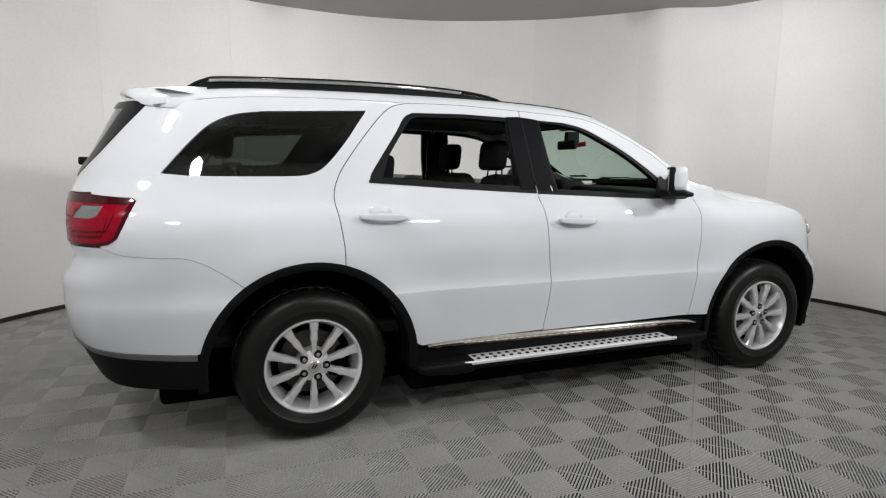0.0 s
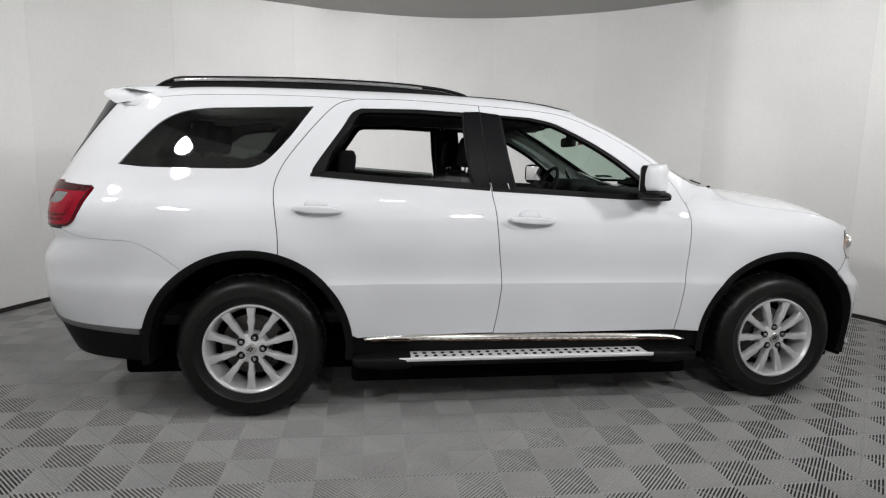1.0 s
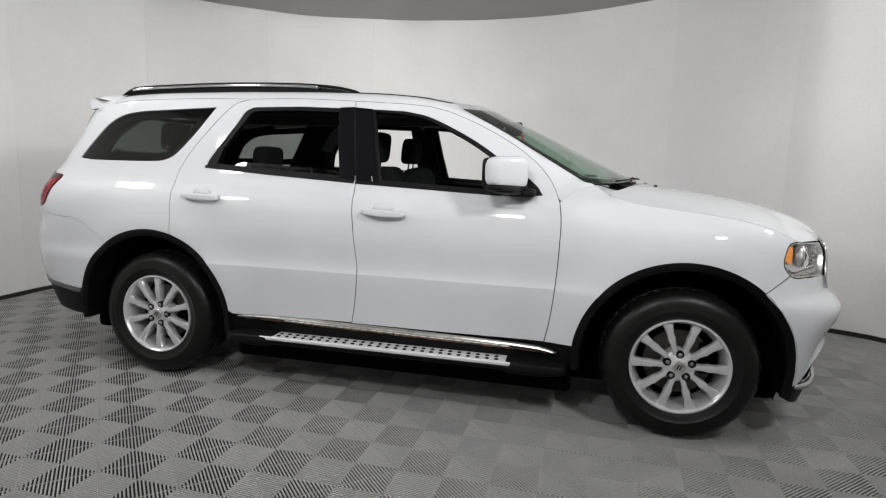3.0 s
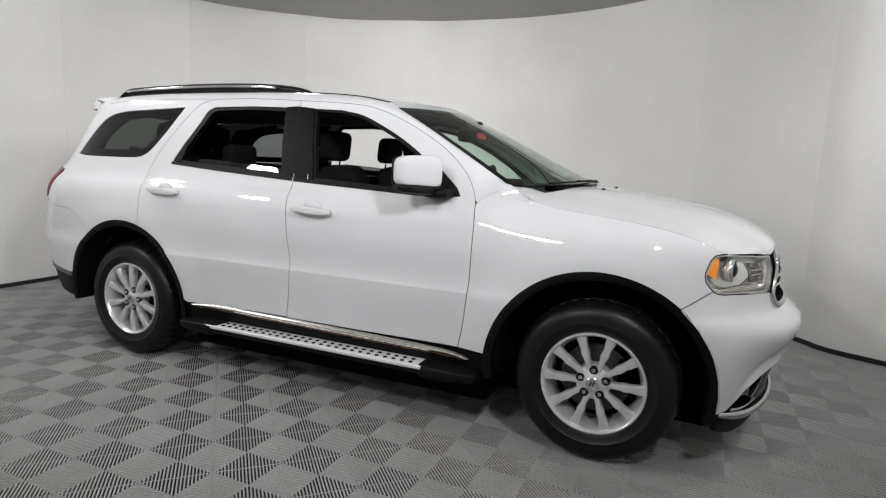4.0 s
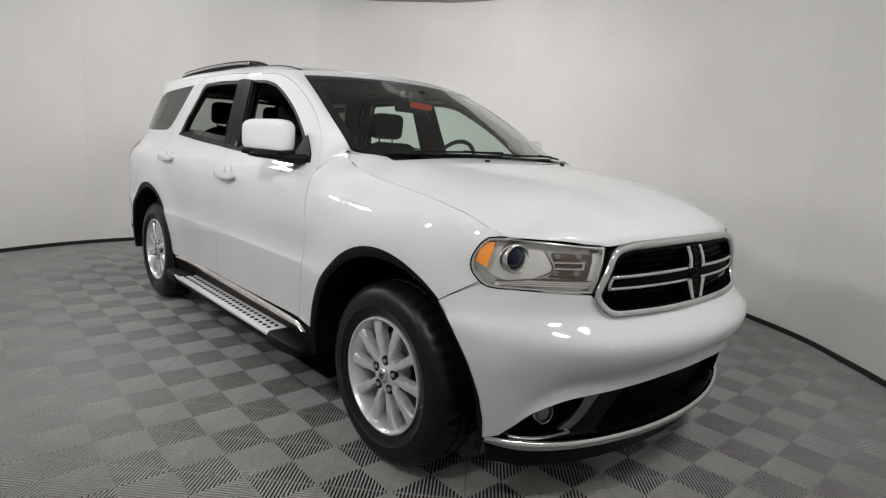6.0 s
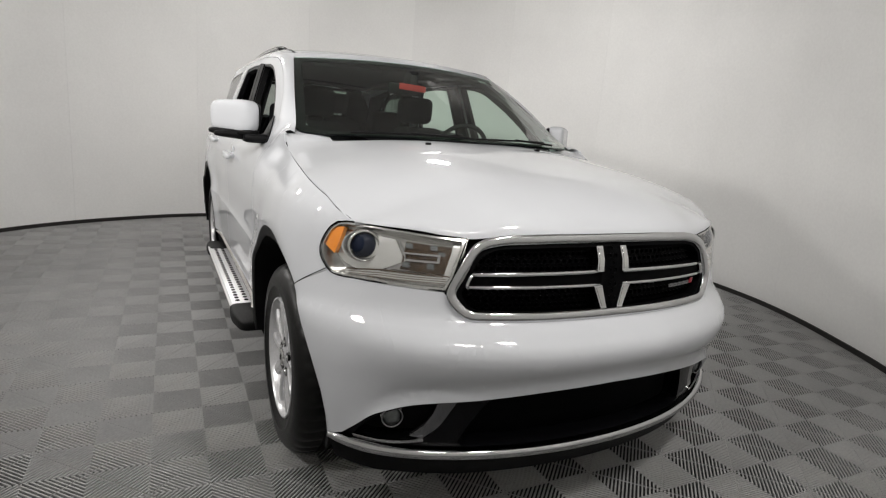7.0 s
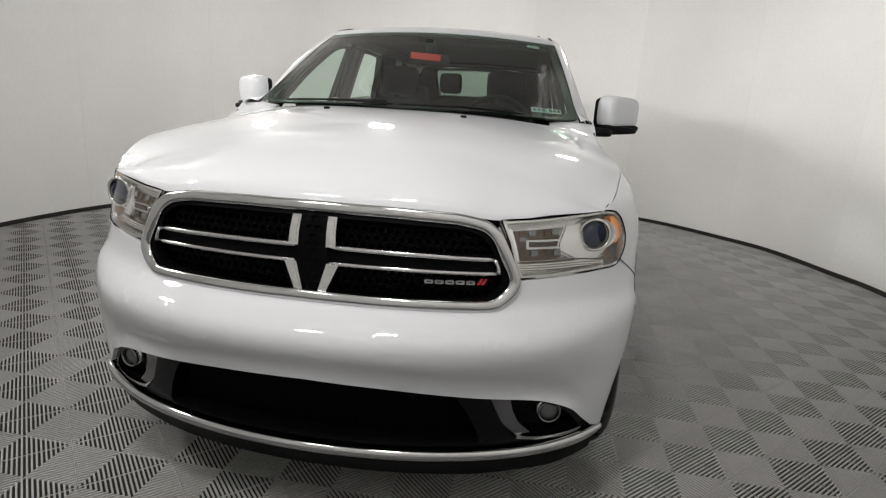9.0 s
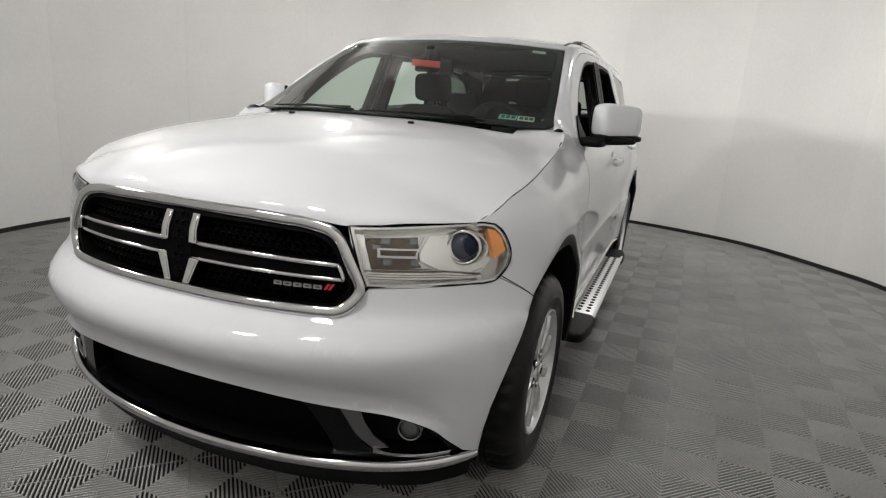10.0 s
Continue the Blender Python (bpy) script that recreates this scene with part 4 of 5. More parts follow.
LOWER_Z = pch([u for u, z in LOWER[::-1]], [z for u, z in LOWER[::-1]])


def bumper_map(u, z):
    """The nose with a hollow over a raised rim that follows the intake's edge."""
    p, n = grad_normal(front_map, u, z)
    n = n if n @ (p - np.array((1.0, 0, 0.6))) > 0 else -n
    d = z - LOWER_Z(min(u, 2 - u))
    e = min(1.0, max(0.0, (min(u, 2 - u) - 0.36) / 0.12))
    g = min(1.0, max(0.0, (min(u, 2 - u) - 0.33) / 0.25))
    shelf = 0.013 * g * math.exp(-((z - 0.672) / (0.034 if z > 0.672 else 0.07)) ** 2)
    return tuple(p + n * shelf + n * e * (0.008 * math.exp(-(d / 0.013) ** 2) - 0.009 * math.exp(-((d - 0.045) / 0.028) ** 2)))


bumper = patch("front_bumper", [both(BUMP)], bumper_map, PAINT, car, cell=0.02, cellv=0.02, flange=0.03, ref=FR)
CHTOP = spl([(0.282, 0.340), (0.335, 0.338), (0.40, 0.330), (0.48, 0.320), (0.60, 0.314), (0.80, 0.312), (1.0, 0.311)])
CHBOT = spl([(0.282, 0.320), (0.335, 0.308), (0.40, 0.294), (0.48, 0.285), (0.60, 0.280), (0.80, 0.278), (1.0, 0.277)])
lip = [((a[0] + b[0]) / 2, (a[1] + b[1]) / 2, max(0.006, (a[1] - b[1]) / 2)) for a, b in zip(CHTOP, CHBOT)]
lip = lip + [(2 - u, z, r) for u, z, r in lip[-2::-1]]
pts = []
for u, z, r in lip:
    p, n = grad_normal(front_map, u, z)
    n = n if n @ (p - np.array(FR)) > 0 else -n
    pts.append(tuple(p + 0.006 * n))
link_mesh("chrome_strip", tube_bm(pts, [r * 0.8 for u, z, r in lip], 16, 1.25), CHROME, bumper, "chrome lower lip")
patch("lower_valance", [both(CHBOT[::-1] + [(0.284, 0.30), (0.30, 0.24), (0.45, 0.205), (0.7, 0.195), (1.0, 0.195)])], front_map, BLACK, bumper, "black lower valance", cell=0.03, flange=0.05, off=-0.004, ref=FR)
# intake surround and openings
INTAKE = spl([(1.0, 0.534), (0.88, 0.524), (0.79, 0.512), (0.745, 0.497)], 4) + [(0.725, 0.46), (0.70, 0.40), (0.678, 0.335), (0.69, 0.318), (0.85, 0.315), (1.0, 0.315)]
FOGP = spl([(0.665, 0.488), (0.60, 0.482), (0.53, 0.462), (0.46, 0.428), (0.40, 0.375), (0.375, 0.343)], 4) + spl([(0.43, 0.330), (0.52, 0.333), (0.59, 0.348), (0.63, 0.40)], 4)
mirror_u = lambda L: [(2 - u, z) for u, z in L]
surround = patch("intake_surround", [both(LOWER + CHTOP[6:]), both(INTAKE), FOGP, mirror_u(FOGP)], front_map, GLOSSBLACK, car, "satin black intake surround", cell=0.03, flange=0.066, off=-0.012, ref=FR)
patch("intake_backing", [both(INTAKE)], front_map, JET, surround, cell=0.04, flange=0.0, off=-0.075, ref=FR)
for sg in (-1, 1):
    flip = (lambda L: L) if sg < 0 else mirror_u
    patch("fog_pocket", [flip(FOGP)], front_map, BLACK, surround, cell=0.03, flange=0.0, off=-0.07, ref=FR)
    patch("fog_bezel", [flip([(0.672, 0.487), (0.615, 0.483), (0.605, 0.44), (0.585, 0.395), (0.545, 0.352), (0.585, 0.347), (0.625, 0.39), (0.65, 0.43)])], front_map, FOGBEZEL, surround, "grey fog-lamp bezel", cell=0.03, flange=0.012, off=-0.014, ref=FR)
    patch("fog_trim", [flip(spl([(0.37, 0.344), (0.45, 0.335), (0.52, 0.337), (0.585, 0.349)], 4) + spl([(0.585, 0.338), (0.52, 0.326), (0.45, 0.322), (0.375, 0.332)], 4))], front_map, CHROME, surround, cell=0.03, flange=0.012, off=-0.006, ref=FR)
    p, n = grad_normal(front_map, 0.505 if sg < 0 else 1.495, 0.418)
    m = look(tuple(p - 0.035 * np.array((1, 0, 0))), tuple(p + np.array((1, sg * 0.25, 0.0))))
    fog = link_mesh("fog_lamp", lathe_bm([(0.0, -0.0), (0.032, 0.0), (0.036, -0.012), (0.036, 0.03), (0.0, 0.04)], 28, "z"), LAMP_GREY, car, "round fog lamp with a chrome ring")
    fog.data.transform(m)
    ring = link_mesh("lamp_ring", lathe_bm([(0.030, -0.014), (0.034, -0.017), (0.0375, -0.012), (0.034, -0.004), (0.030, -0.006)], 28, "z", True), FOGBEZEL, fog)
    ring.data.transform(m)
    gl = link_mesh("lamp_glass", lathe_bm([(0.0, -0.012), (0.016, -0.010), (0.031, -0.004), (0.031, -0.002), (0.0, -0.002)], 24, "z"), CLEARLENS, fog)
    gl.data.transform(m)


def mir(half):
    """A loop in (y, z) from its left half, from the middle outwards and back."""
    return clean([(y, z) for y, z in half] + [(-y, z) for y, z in reversed(half)])


GR = [(0.0, 1.028), (0.22, 1.027), (0.40, 1.021)] + spl([(0.44, 1.013), (0.487, 1.000), (0.518, 0.974), (0.535, 0.94), (0.553, 0.905), (0.575, 0.855), (0.578, 0.83), (0.563, 0.803), (0.535, 0.775), (0.515, 0.767), (0.48, 0.765)], 4) + [(0.25, 0.766), (0.0, 0.767)]
GI = [(0.0, 0.992), (0.22, 0.991), (0.40, 0.985)] + spl([(0.43, 0.980), (0.462, 0.966), (0.488, 0.940), (0.505, 0.905), (0.525, 0.862), (0.53, 0.84), (0.517, 0.815), (0.497, 0.797), (0.475, 0.790)], 4) + [(0.25, 0.787), (0.0, 0.787)]
MID = [tuple(q) for q in resample(GR, 90) * 0.66 + resample(GI, 90) * 0.34]
ring = [nose_map(y, z) for y, z in mir(MID)]
grille = link_mesh("grille", tube_bm([(x + 0.004, y, z) for x, y, z in ring], 0.0175, 16, 0.62, (1, 0, 0.001), True), CHROME, car, "chrome-framed black crosshair grille")
patch("frame_base", [mir(GR), mir(GI)], nose_map, JET, grille, cell=0.04, flange=0.05, off=-0.004, ref=FR)
patch("grille_backing", [inset(mir(GI), -0.01)], nose_map, DARK, grille, cell=0.06, flange=0.0, off=-0.07, ref=FR)
# honeycomb behind the bars
bm = bmesh.new()
R_H = 0.0135
for i in range(-22, 23):
    for j in range(9):
        cy = i * R_H * 1.78 + (R_H * 0.89 if j % 2 else 0)
        cz = 0.795 + j * R_H * 1.75
        lim = 0.50 if cz < 0.9 else 0.50 - (cz - 0.9) * 0.55
        if abs(cy) > lim or 0.024 < abs(cy) < 0.05:
            continue
        x0 = nose_map(cy, cz)[0] - (0.045 if abs(cy) > 0.04 else 0.003)
        ro = [bm.verts.new((x0, cy + R_H * 1.02 * math.cos(k * math.pi / 3 + math.pi / 6), cz + R_H * 1.02 * math.sin(k * math.pi / 3 + math.pi / 6))) for k in range(6)]
        ri = [bm.verts.new((x0, cy + R_H * 0.74 * math.cos(k * math.pi / 3 + math.pi / 6), cz + R_H * 0.74 * math.sin(k * math.pi / 3 + math.pi / 6))) for k in range(6)]
        rb = [bm.verts.new((x0 - 0.015, v.co.y, v.co.z)) for v in ri]
        for k in range(6):
            bm.faces.new((ro[k], ro[(k + 1) % 6], ri[(k + 1) % 6], ri[k]))
            bm.faces.new((ri[k], ri[(k + 1) % 6], rb[(k + 1) % 6], rb[k]))
link_mesh("honeycomb", bm, HONEY, grille, "black honeycomb mesh", smooth=False)["kind"] = "stuff"
# crosshair: black bars with thin rounded chrome edges
def bar_line(pts, off, n=14):
    return [(x + off, y, z) for x, y, z in (nose_map(y, z) for y, z in resample(pts, n))]


patch("cross_bar", [[(-0.525, 0.862), (0.525, 0.862), (0.505, 0.911), (-0.505, 0.911)]], nose_map, JET, grille, cell=0.05, flange=0.03, off=-0.010, ref=FR)
patch("cross_post", [[(-0.04, 0.785), (0.04, 0.785), (0.045, 0.994), (-0.045, 0.994)]], nose_map, JET, grille, cell=0.05, flange=0.03, off=-0.006, ref=FR)
for sg in (-1, 1):
    f = lambda L: [(sg * y, z) for y, z in L]
    link_mesh("chrome_bar", tube_bm(bar_line(f([(0.05, 0.911), (0.30, 0.908), (0.503, 0.903)]), -0.004), 0.0055, 10, 1.3, (0, 0, 1)), CHROME, grille)
    link_mesh("chrome_bar", tube_bm(bar_line(f([(0.05, 0.866), (0.30, 0.865), (0.518, 0.863)]), -0.004), 0.0048, 10, 1.3, (0, 0, 1)), CHROME, grille)
    link_mesh("chrome_bar", tube_bm(bar_line(f([(0.503, 0.903), (0.512, 0.884), (0.518, 0.863)]), -0.004, 6), 0.0065, 10, 1.6, (1, 0, 0)), CHROME, grille)
    for shape in ([(0.040, 0.9115), (0.068, 0.9115), (0.064, 0.992), (0.038, 0.992)], [(0.044, 0.866), (0.078, 0.864), (0.046, 0.788), (0.022, 0.788)]):
        patch("chrome_post", [f(shape)], nose_map, CHROME, grille, cell=0.05, flange=0.03, off=0.003, ref=FR)
        patch("post_face", [f(inset(shape, 0.0065))], nose_map, LAMP_GREY, grille, cell=0.05, flange=0.006, off=0.0045, ref=FR)
# badge: plain shapes for the maker's mark
for k in range(5):
    y = 0.318 + k * 0.029
    o = [(y, 0.829), (y + 0.022, 0.829), (y + 0.0235, 0.833), (y + 0.022, 0.840), (y, 0.840), (y - 0.0015, 0.836)]
    i_ = [(y + 0.005, 0.8325), (y + 0.017, 0.8325), (y + 0.017, 0.8365), (y + 0.005, 0.8365)]
    patch("badge_shape", [o, i_], nose_map, BADGE, grille, cell=0.1, flange=0.004, off=-0.016, ref=FR)
for k in range(2):
    y = 0.462 + k * 0.012
    patch("badge_stripe", [[(y, 0.829), (y + 0.008, 0.829), (y + 0.018, 0.846), (y + 0.010, 0.846)]], nose_map, REDBADGE, grille, cell=0.1, flange=0.004, off=-0.016, ref=FR)

HEAD = spl([(0.688, 1.010), (0.60, 1.016), (0.529, 1.022), (0.42, 1.028), (0.36, 1.028)], 4) + spl([(0.327, 1.022), (0.296, 1.0), (0.266, 0.955), (0.261, 0.915), (0.276, 0.885), (0.302, 0.862), (0.34, 0.856)], 4) + [(0.436, 0.856), (0.63, 0.848), (0.648, 0.889), (0.666, 0.952)]
for sg in (-1, 1):
    flip = (lambda L: L) if sg < 0 else mirror_u
    hl = patch("headlamp", [flip(HEAD)], front_map, LAMP_GREY, car, "clear headlamp with projector lens and amber corner marker", cell=0.03, flange=0.05, off=-0.045, ref=FR)
    cover = patch("lamp_cover", [flip(HEAD)], front_map, LENSGLASS, hl, "clear plastic cover", cell=0.03, flange=0.004, off=-0.001, ref=FR)
    cover.visible_shadow = False
    patch("lamp_rim", [flip(inset(HEAD, -0.002)), flip(inset(HEAD, 0.008))], front_map, LAMP_GREY, hl, cell=0.03, flange=0.042, off=-0.004, ref=FR)
    patch("reflector", [flip(spl([(0.50, 1.0), (0.40, 1.005), (0.33, 0.995), (0.295, 0.94), (0.33, 0.895), (0.42, 0.878), (0.47, 0.90), (0.52, 0.925)], 4))], front_map, LAMP_SILVER, hl, "silver reflector bowl", cell=0.03, flange=0.02, off=-0.036, ref=FR)
    patch("indicator_block", [flip([(0.655, 0.99), (0.530, 0.996), (0.508, 0.900), (0.60, 0.892), (0.632, 0.895)])], front_map, LAMP_BROWN, hl, "smoked indicator block", cell=0.03, flange=0.02, off=-0.034, ref=FR)
    for r_ in range(4):
        for c in range(5):
            u0, z0 = 0.528 + 0.022 * c - 0.004 * (3 - r_), 0.908 + 0.022 * r_
            if 0.922 < z0 < 0.96 and u0 < 0.61:
                continue
            patch("lens_facet", [flip([(u0, z0), (u0 + 0.019, z0), (u0 + 0.0205, z0 + 0.017), (u0 + 0.0015, z0 + 0.017)])], front_map, CLEARLENS if (r_ + c) % 3 == 0 else LAMP_BROWN, hl, cell=0.03, flange=0.008, off=-0.028 - 0.003 * ((r_ * 2 + c) % 3), ref=FR)
    for z in (0.955, 0.932):
        patch("light_bar", [flip([(0.61, z - 0.0035), (0.52, z - 0.0035), (0.525, z + 0.0035), (0.615, z + 0.0035)])], front_map, CHROME, hl, cell=0.03, flange=0.02, off=-0.026, ref=FR)
    patch("light_bar", [flip([(0.616, 0.929), (0.609, 0.929), (0.612, 0.958), (0.619, 0.958)])], front_map, CHROME, hl, cell=0.03, flange=0.02, off=-0.026, ref=FR)
    link_mesh("lamp_seal", tube_bm([tuple(front_map(*q)) for q in flip(clean(HEAD))], 0.0021, 6, 1.0, (1, 0, 0.001), True), DARK, hl)
    patch("guide_groove", [flip([(0.64, 0.8905), (0.45, 0.8925), (0.335, 0.880), (0.335, 0.8765), (0.45, 0.8885), (0.64, 0.8865)])], front_map, LAMP_BROWN, hl, cell=0.03, flange=0.004, off=-0.029, ref=FR)
    patch("bowl_edge", [flip(spl([(0.512, 1.0), (0.525, 0.925), (0.475, 0.893), (0.42, 0.872), (0.33, 0.889)], 5) + spl([(0.33, 0.892), (0.42, 0.876), (0.472, 0.897), (0.52, 0.927), (0.506, 1.0)], 5))], front_map, CHROME, hl, cell=0.03, flange=0.006, off=-0.033, ref=FR)
    patch("lower_bar", [flip([(0.64, 0.884), (0.45, 0.886), (0.33, 0.874), (0.33, 0.864), (0.45, 0.868), (0.635, 0.862)])], front_map, LAMP_SILVER, hl, "chrome light guide", cell=0.03, flange=0.03, off=-0.03, ref=FR)
    for z in (0.881, 0.874, 0.867):
        patch("guide_line", [flip([(0.632, z - 0.0005), (0.45, z + 0.001), (0.345, z - 0.007), (0.345, z - 0.009), (0.45, z - 0.001), (0.632, z - 0.0025)])], front_map, LAMP_BROWN, hl, cell=0.03, flange=0.003, off=-0.028, ref=FR)
    patch("inner_bezel", [flip([(0.688, 1.0), (0.655, 0.996), (0.625, 0.885), (0.648, 0.86)])], front_map, LAMP_SILVER, hl, cell=0.03, flange=0.03, off=-0.03, ref=FR)
    patch("amber_marker", [flip([(0.345, 1.012), (0.318, 1.007), (0.292, 0.984), (0.274, 0.945), (0.308, 0.922), (0.322, 0.955)])], front_map, AMBER, hl, "amber corner marker", cell=0.015, flange=0.02, off=-0.010, ref=FR)
    p, n = grad_normal(front_map, 0.425 if sg < 0 else 1.575, 0.958)
    q = p - np.array((0.040, 0, 0))
    m = look(tuple(q), tuple(q + np.array((1, sg * 0.22, 0.0))))
    pr = link_mesh("projector", lathe_bm([(0.052, 0.02), (0.052, -0.012), (0.046, -0.018), (0.043, -0.012), (0.043, 0.02)], 28, "z", True), LAMP_GREY, hl, "grey projector ring")
    pr.data.transform(m)
    bowl = link_mesh("reflector_bowl", lathe_bm([(0.048, 0.020), (0.054, 0.012), (0.062, 0.003), (0.068, -0.005), (0.0695, -0.005), (0.064, 0.006), (0.050, 0.024)], 36, "z", True), LAMP_SILVER, hl, "silver reflector bowl")
    bowl.data.transform(m @ Matrix.Diagonal((1.0, 0.72, 1, 1)))
    ln = link_mesh("projector_lens", lathe_bm([(0.0, -0.030), (0.014, -0.028), (0.028, -0.021), (0.038, -0.010), (0.042, 0.0), (0.0, 0.004)], 28, "z"), LENS, hl)
    ln.data.transform(m)

# ---- tail ----
RR = (-1.2, 0, 0.8)
bz = spl([(-2.42, 1.008), (-2.33, 0.975), (-2.20, 0.962), (-2.07, 0.953), (-1.95, 0.895), (-1.838, 0.814)])
edge_v = [(rear_v(x, z), z) for x, z in bz]
arch_v = [(rear_v(HUB_R - math.sqrt(ARCH ** 2 - (z - HUB_Z) ** 2), z), z) for z in (0.80, 0.74, 0.68, 0.60, 0.52)]
low = [(rear_v(-2.05, 0.515), 0.515), (0.5, 0.548), (0.65, 0.575), (0.8, 0.585), (1.0, 0.585)]
rb = patch("rear_bumper", [both([(1.0, 1.0), (0.80, 1.0), (0.72, 1.008)] + edge_v + arch_v + low)], rear_map, PAINT, car, cell=0.04, cellv=0.03, flange=0.02, ref=RR)
patch("bumper_strip", [both([(1.0, 0.583), (0.8, 0.583), (0.65, 0.573), (0.5, 0.546), (rear_v(-2.05, 0.513), 0.513), (rear_v(-2.05, 0.49), 0.487), (0.5, 0.525), (0.65, 0.552), (0.8, 0.562), (1.0, 0.562)])], rear_map, SATINGREY, rb, "satin grey bumper strip", cell=0.05, flange=0.02, off=0.006, ref=RR)
patch("rear_valance", [both([(1.0, 0.562), (0.8, 0.562), (0.65, 0.552), (0.5, 0.525), (rear_v(-2.05, 0.49), 0.487), (rear_v(-2.02, 0.36), 0.345), (0.5, 0.36), (0.7, 0.38), (1.0, 0.38)])], rear_map, BLACK, rb, "black rear valance", cell=0.05, flange=0.05, off=-0.003, ref=RR)
TL = [(0.80, 1.238), (rear_v(-2.46, 1.236), 1.234), (rear_v(-2.29, 1.222), 1.222), (rear_v(-2.275, 1.21), 1.21), (rear_v(-2.32, 1.11), 1.11), (rear_v(-2.345, 1.056), 1.056), (rear_v(-2.36, 1.036), 1.036), (rear_v(-2.385, 1.022), 1.022), (rear_v(-2.43, 1.014), 1.014), (0.80, 1.012)]
IN = [(0.80, 1.188), (rear_v(-2.50, 1.187), 1.187), (rear_v(-2.405, 1.186), 1.186), (rear_v(-2.43, 1.142), 1.142), (rear_v(-2.46, 1.131), 1.131), (0.80, 1.13)]
for sg in (-1, 1):
    flip = (lambda L: L) if sg < 0 else mirror_u
    tl = patch("tail_lamp", [flip(inset(TL, 0.002)), flip(IN)], rear_map, RED, car, "red wraparound tail lamp with a clear centre", cell=0.03, flange=0.03, off=0.004, ref=RR)
    patch("dark_band", [flip([(0.80, 1.236), (rear_v(-2.46, 1.232), 1.232), (rear_v(-2.292, 1.219), 1.219), (rear_v(-2.31, 1.19), 1.19), (rear_v(-2.48, 1.196), 1.196), (0.80, 1.20)])], rear_map, DARKRED, tl, cell=0.03, flange=0.006, off=0.006, ref=RR)
    patch("dark_border", [flip(inset(TL, 0.003)), flip(inset(TL, 0.014))], rear_map, DARKRED, tl, cell=0.03, flange=0.004, off=0.0056, ref=RR)
    patch("reverse_lens", [flip(inset(IN, 0.001))], rear_map, CLEARLENS, tl, "clear reversing lens", cell=0.03, flange=0.006, off=0.002, ref=RR)
    for k in range(2):
        dz, dx = -0.022 * k, -0.0
        L = spl([(rear_v(-2.355 + 0.03 * -k, 1.165 + dz), 1.165 + dz), (rear_v(-2.385 - 0.02 * k, 1.10 + dz), 1.10 + dz), (rear_v(-2.43 - 0.01 * k, 1.082 + dz), 1.082 + dz), (0.80, 1.08 + dz)], 5)
        M = [(u, z - 0.011) for u, z in reversed(L)]
        patch("lens_rib", [flip(L + M)], rear_map, MIDRED, tl, cell=0.05, flange=0.001, off=0.0052, ref=RR)
# tailgate with its window
TG = [(1.0, 1.70), (0.80, 1.69), (0.66, 1.665)] + [(rear_v(x, z), z) for x, z in spl([(-2.14, 1.64), (-2.245, 1.515), (-2.36, 1.385), (-2.46, 1.255), (-2.47, 1.245)], 5)] + [(0.805, 1.24), (0.805, 1.01), (1.0, 1.01)]
TW = [(1.0, 1.662), (0.62, 1.645), (0.66, 1.54), (0.73, 1.40), (0.80, 1.348), (1.0, 1.336)]
tg = patch("tailgate", [both(TG), both(TW)], rear_map, PAINT, car, cell=0.04, flange=0.02, ref=RR)
patch("rear_window", [both(TW)], rear_map, REARGLASS, tg, "dark privacy glass", cell=0.05, flange=0.004, off=-0.004, ref=RR)
patch("tailgate_lining", [both([(1.0, 1.70), (0.66, 1.68), (0.42, 1.66), (0.36, 1.52), (0.36, 1.20), (0.60, 1.10), (1.0, 1.10)]), both([(1.0, 1.684), (0.60, 1.668), (0.635, 1.55), (0.70, 1.40), (0.78, 1.332), (1.0, 1.32)])], rear_map, CABIN, tg, "dark inner tailgate lining", cell=0.05, flange=0.03, off=-0.03, ref=RR)
patch("window_cover", [both([(1.0, 1.682), (0.56, 1.675), (0.445, 1.66), (0.47, 1.62), (0.50, 1.58), (0.56, 1.50), (0.60, 1.45), (0.64, 1.40), (0.70, 1.348), (0.78, 1.312), (1.0, 1.30)]), both(TW)], rear_map, GLOSSBLACK, tg, "gloss black window border", cell=0.05, flange=0.006, off=0.003, ref=RR)
rbox("rear_wiper", (0.02, 0.40, 0.016), (-2.61, 0.21, 1.385), BLACK, tg, bevel=0.008)
rbox("wiper_pivot", (0.06, 0.05, 0.045), (-2.612, 0.0, 1.385), BLACK, tg, bevel=0.012)
# roof spoiler
SPOILER_HALF = pch([-2.42, -2.30, -2.22, -2.12, -1.94], [0.53, 0.565, 0.605, 0.675, 0.688])
bm = bmesh.new()
rows = []
for i in range(33):
    side_ = i / 16 - 1
    k = abs(side_)
    x0 = -1.95 - 0.02 * k ** 4
    xr = -2.400 + 0.072 * k ** 2 + 0.02 * k ** 8
    zt = ROOF_Z(-1.95) + 0.004 + 0.024 * (1 - k ** 2) - 0.012 * max(0.0, (k - 0.85) / 0.15) ** 2
    low = 0.042 * max(0.0, (k - 0.8) / 0.2) ** 2
    sec = spl([(x0, zt + 0.001 - low), ((x0 + xr) / 2 + 0.03, zt - 0.002 - 0.3 * low), (xr + 0.08, zt - 0.008), (xr + 0.022, zt - 0.016), (xr, zt - 0.032), (xr + 0.005, zt - 0.048), (xr + 0.035, zt - 0.060), (-2.24, zt - 0.082), (-2.12, zt - 0.098)], 3)
    rows.append([bm.verts.new((x, side_ * SPOILER_HALF(x), z)) for x, z in sec])
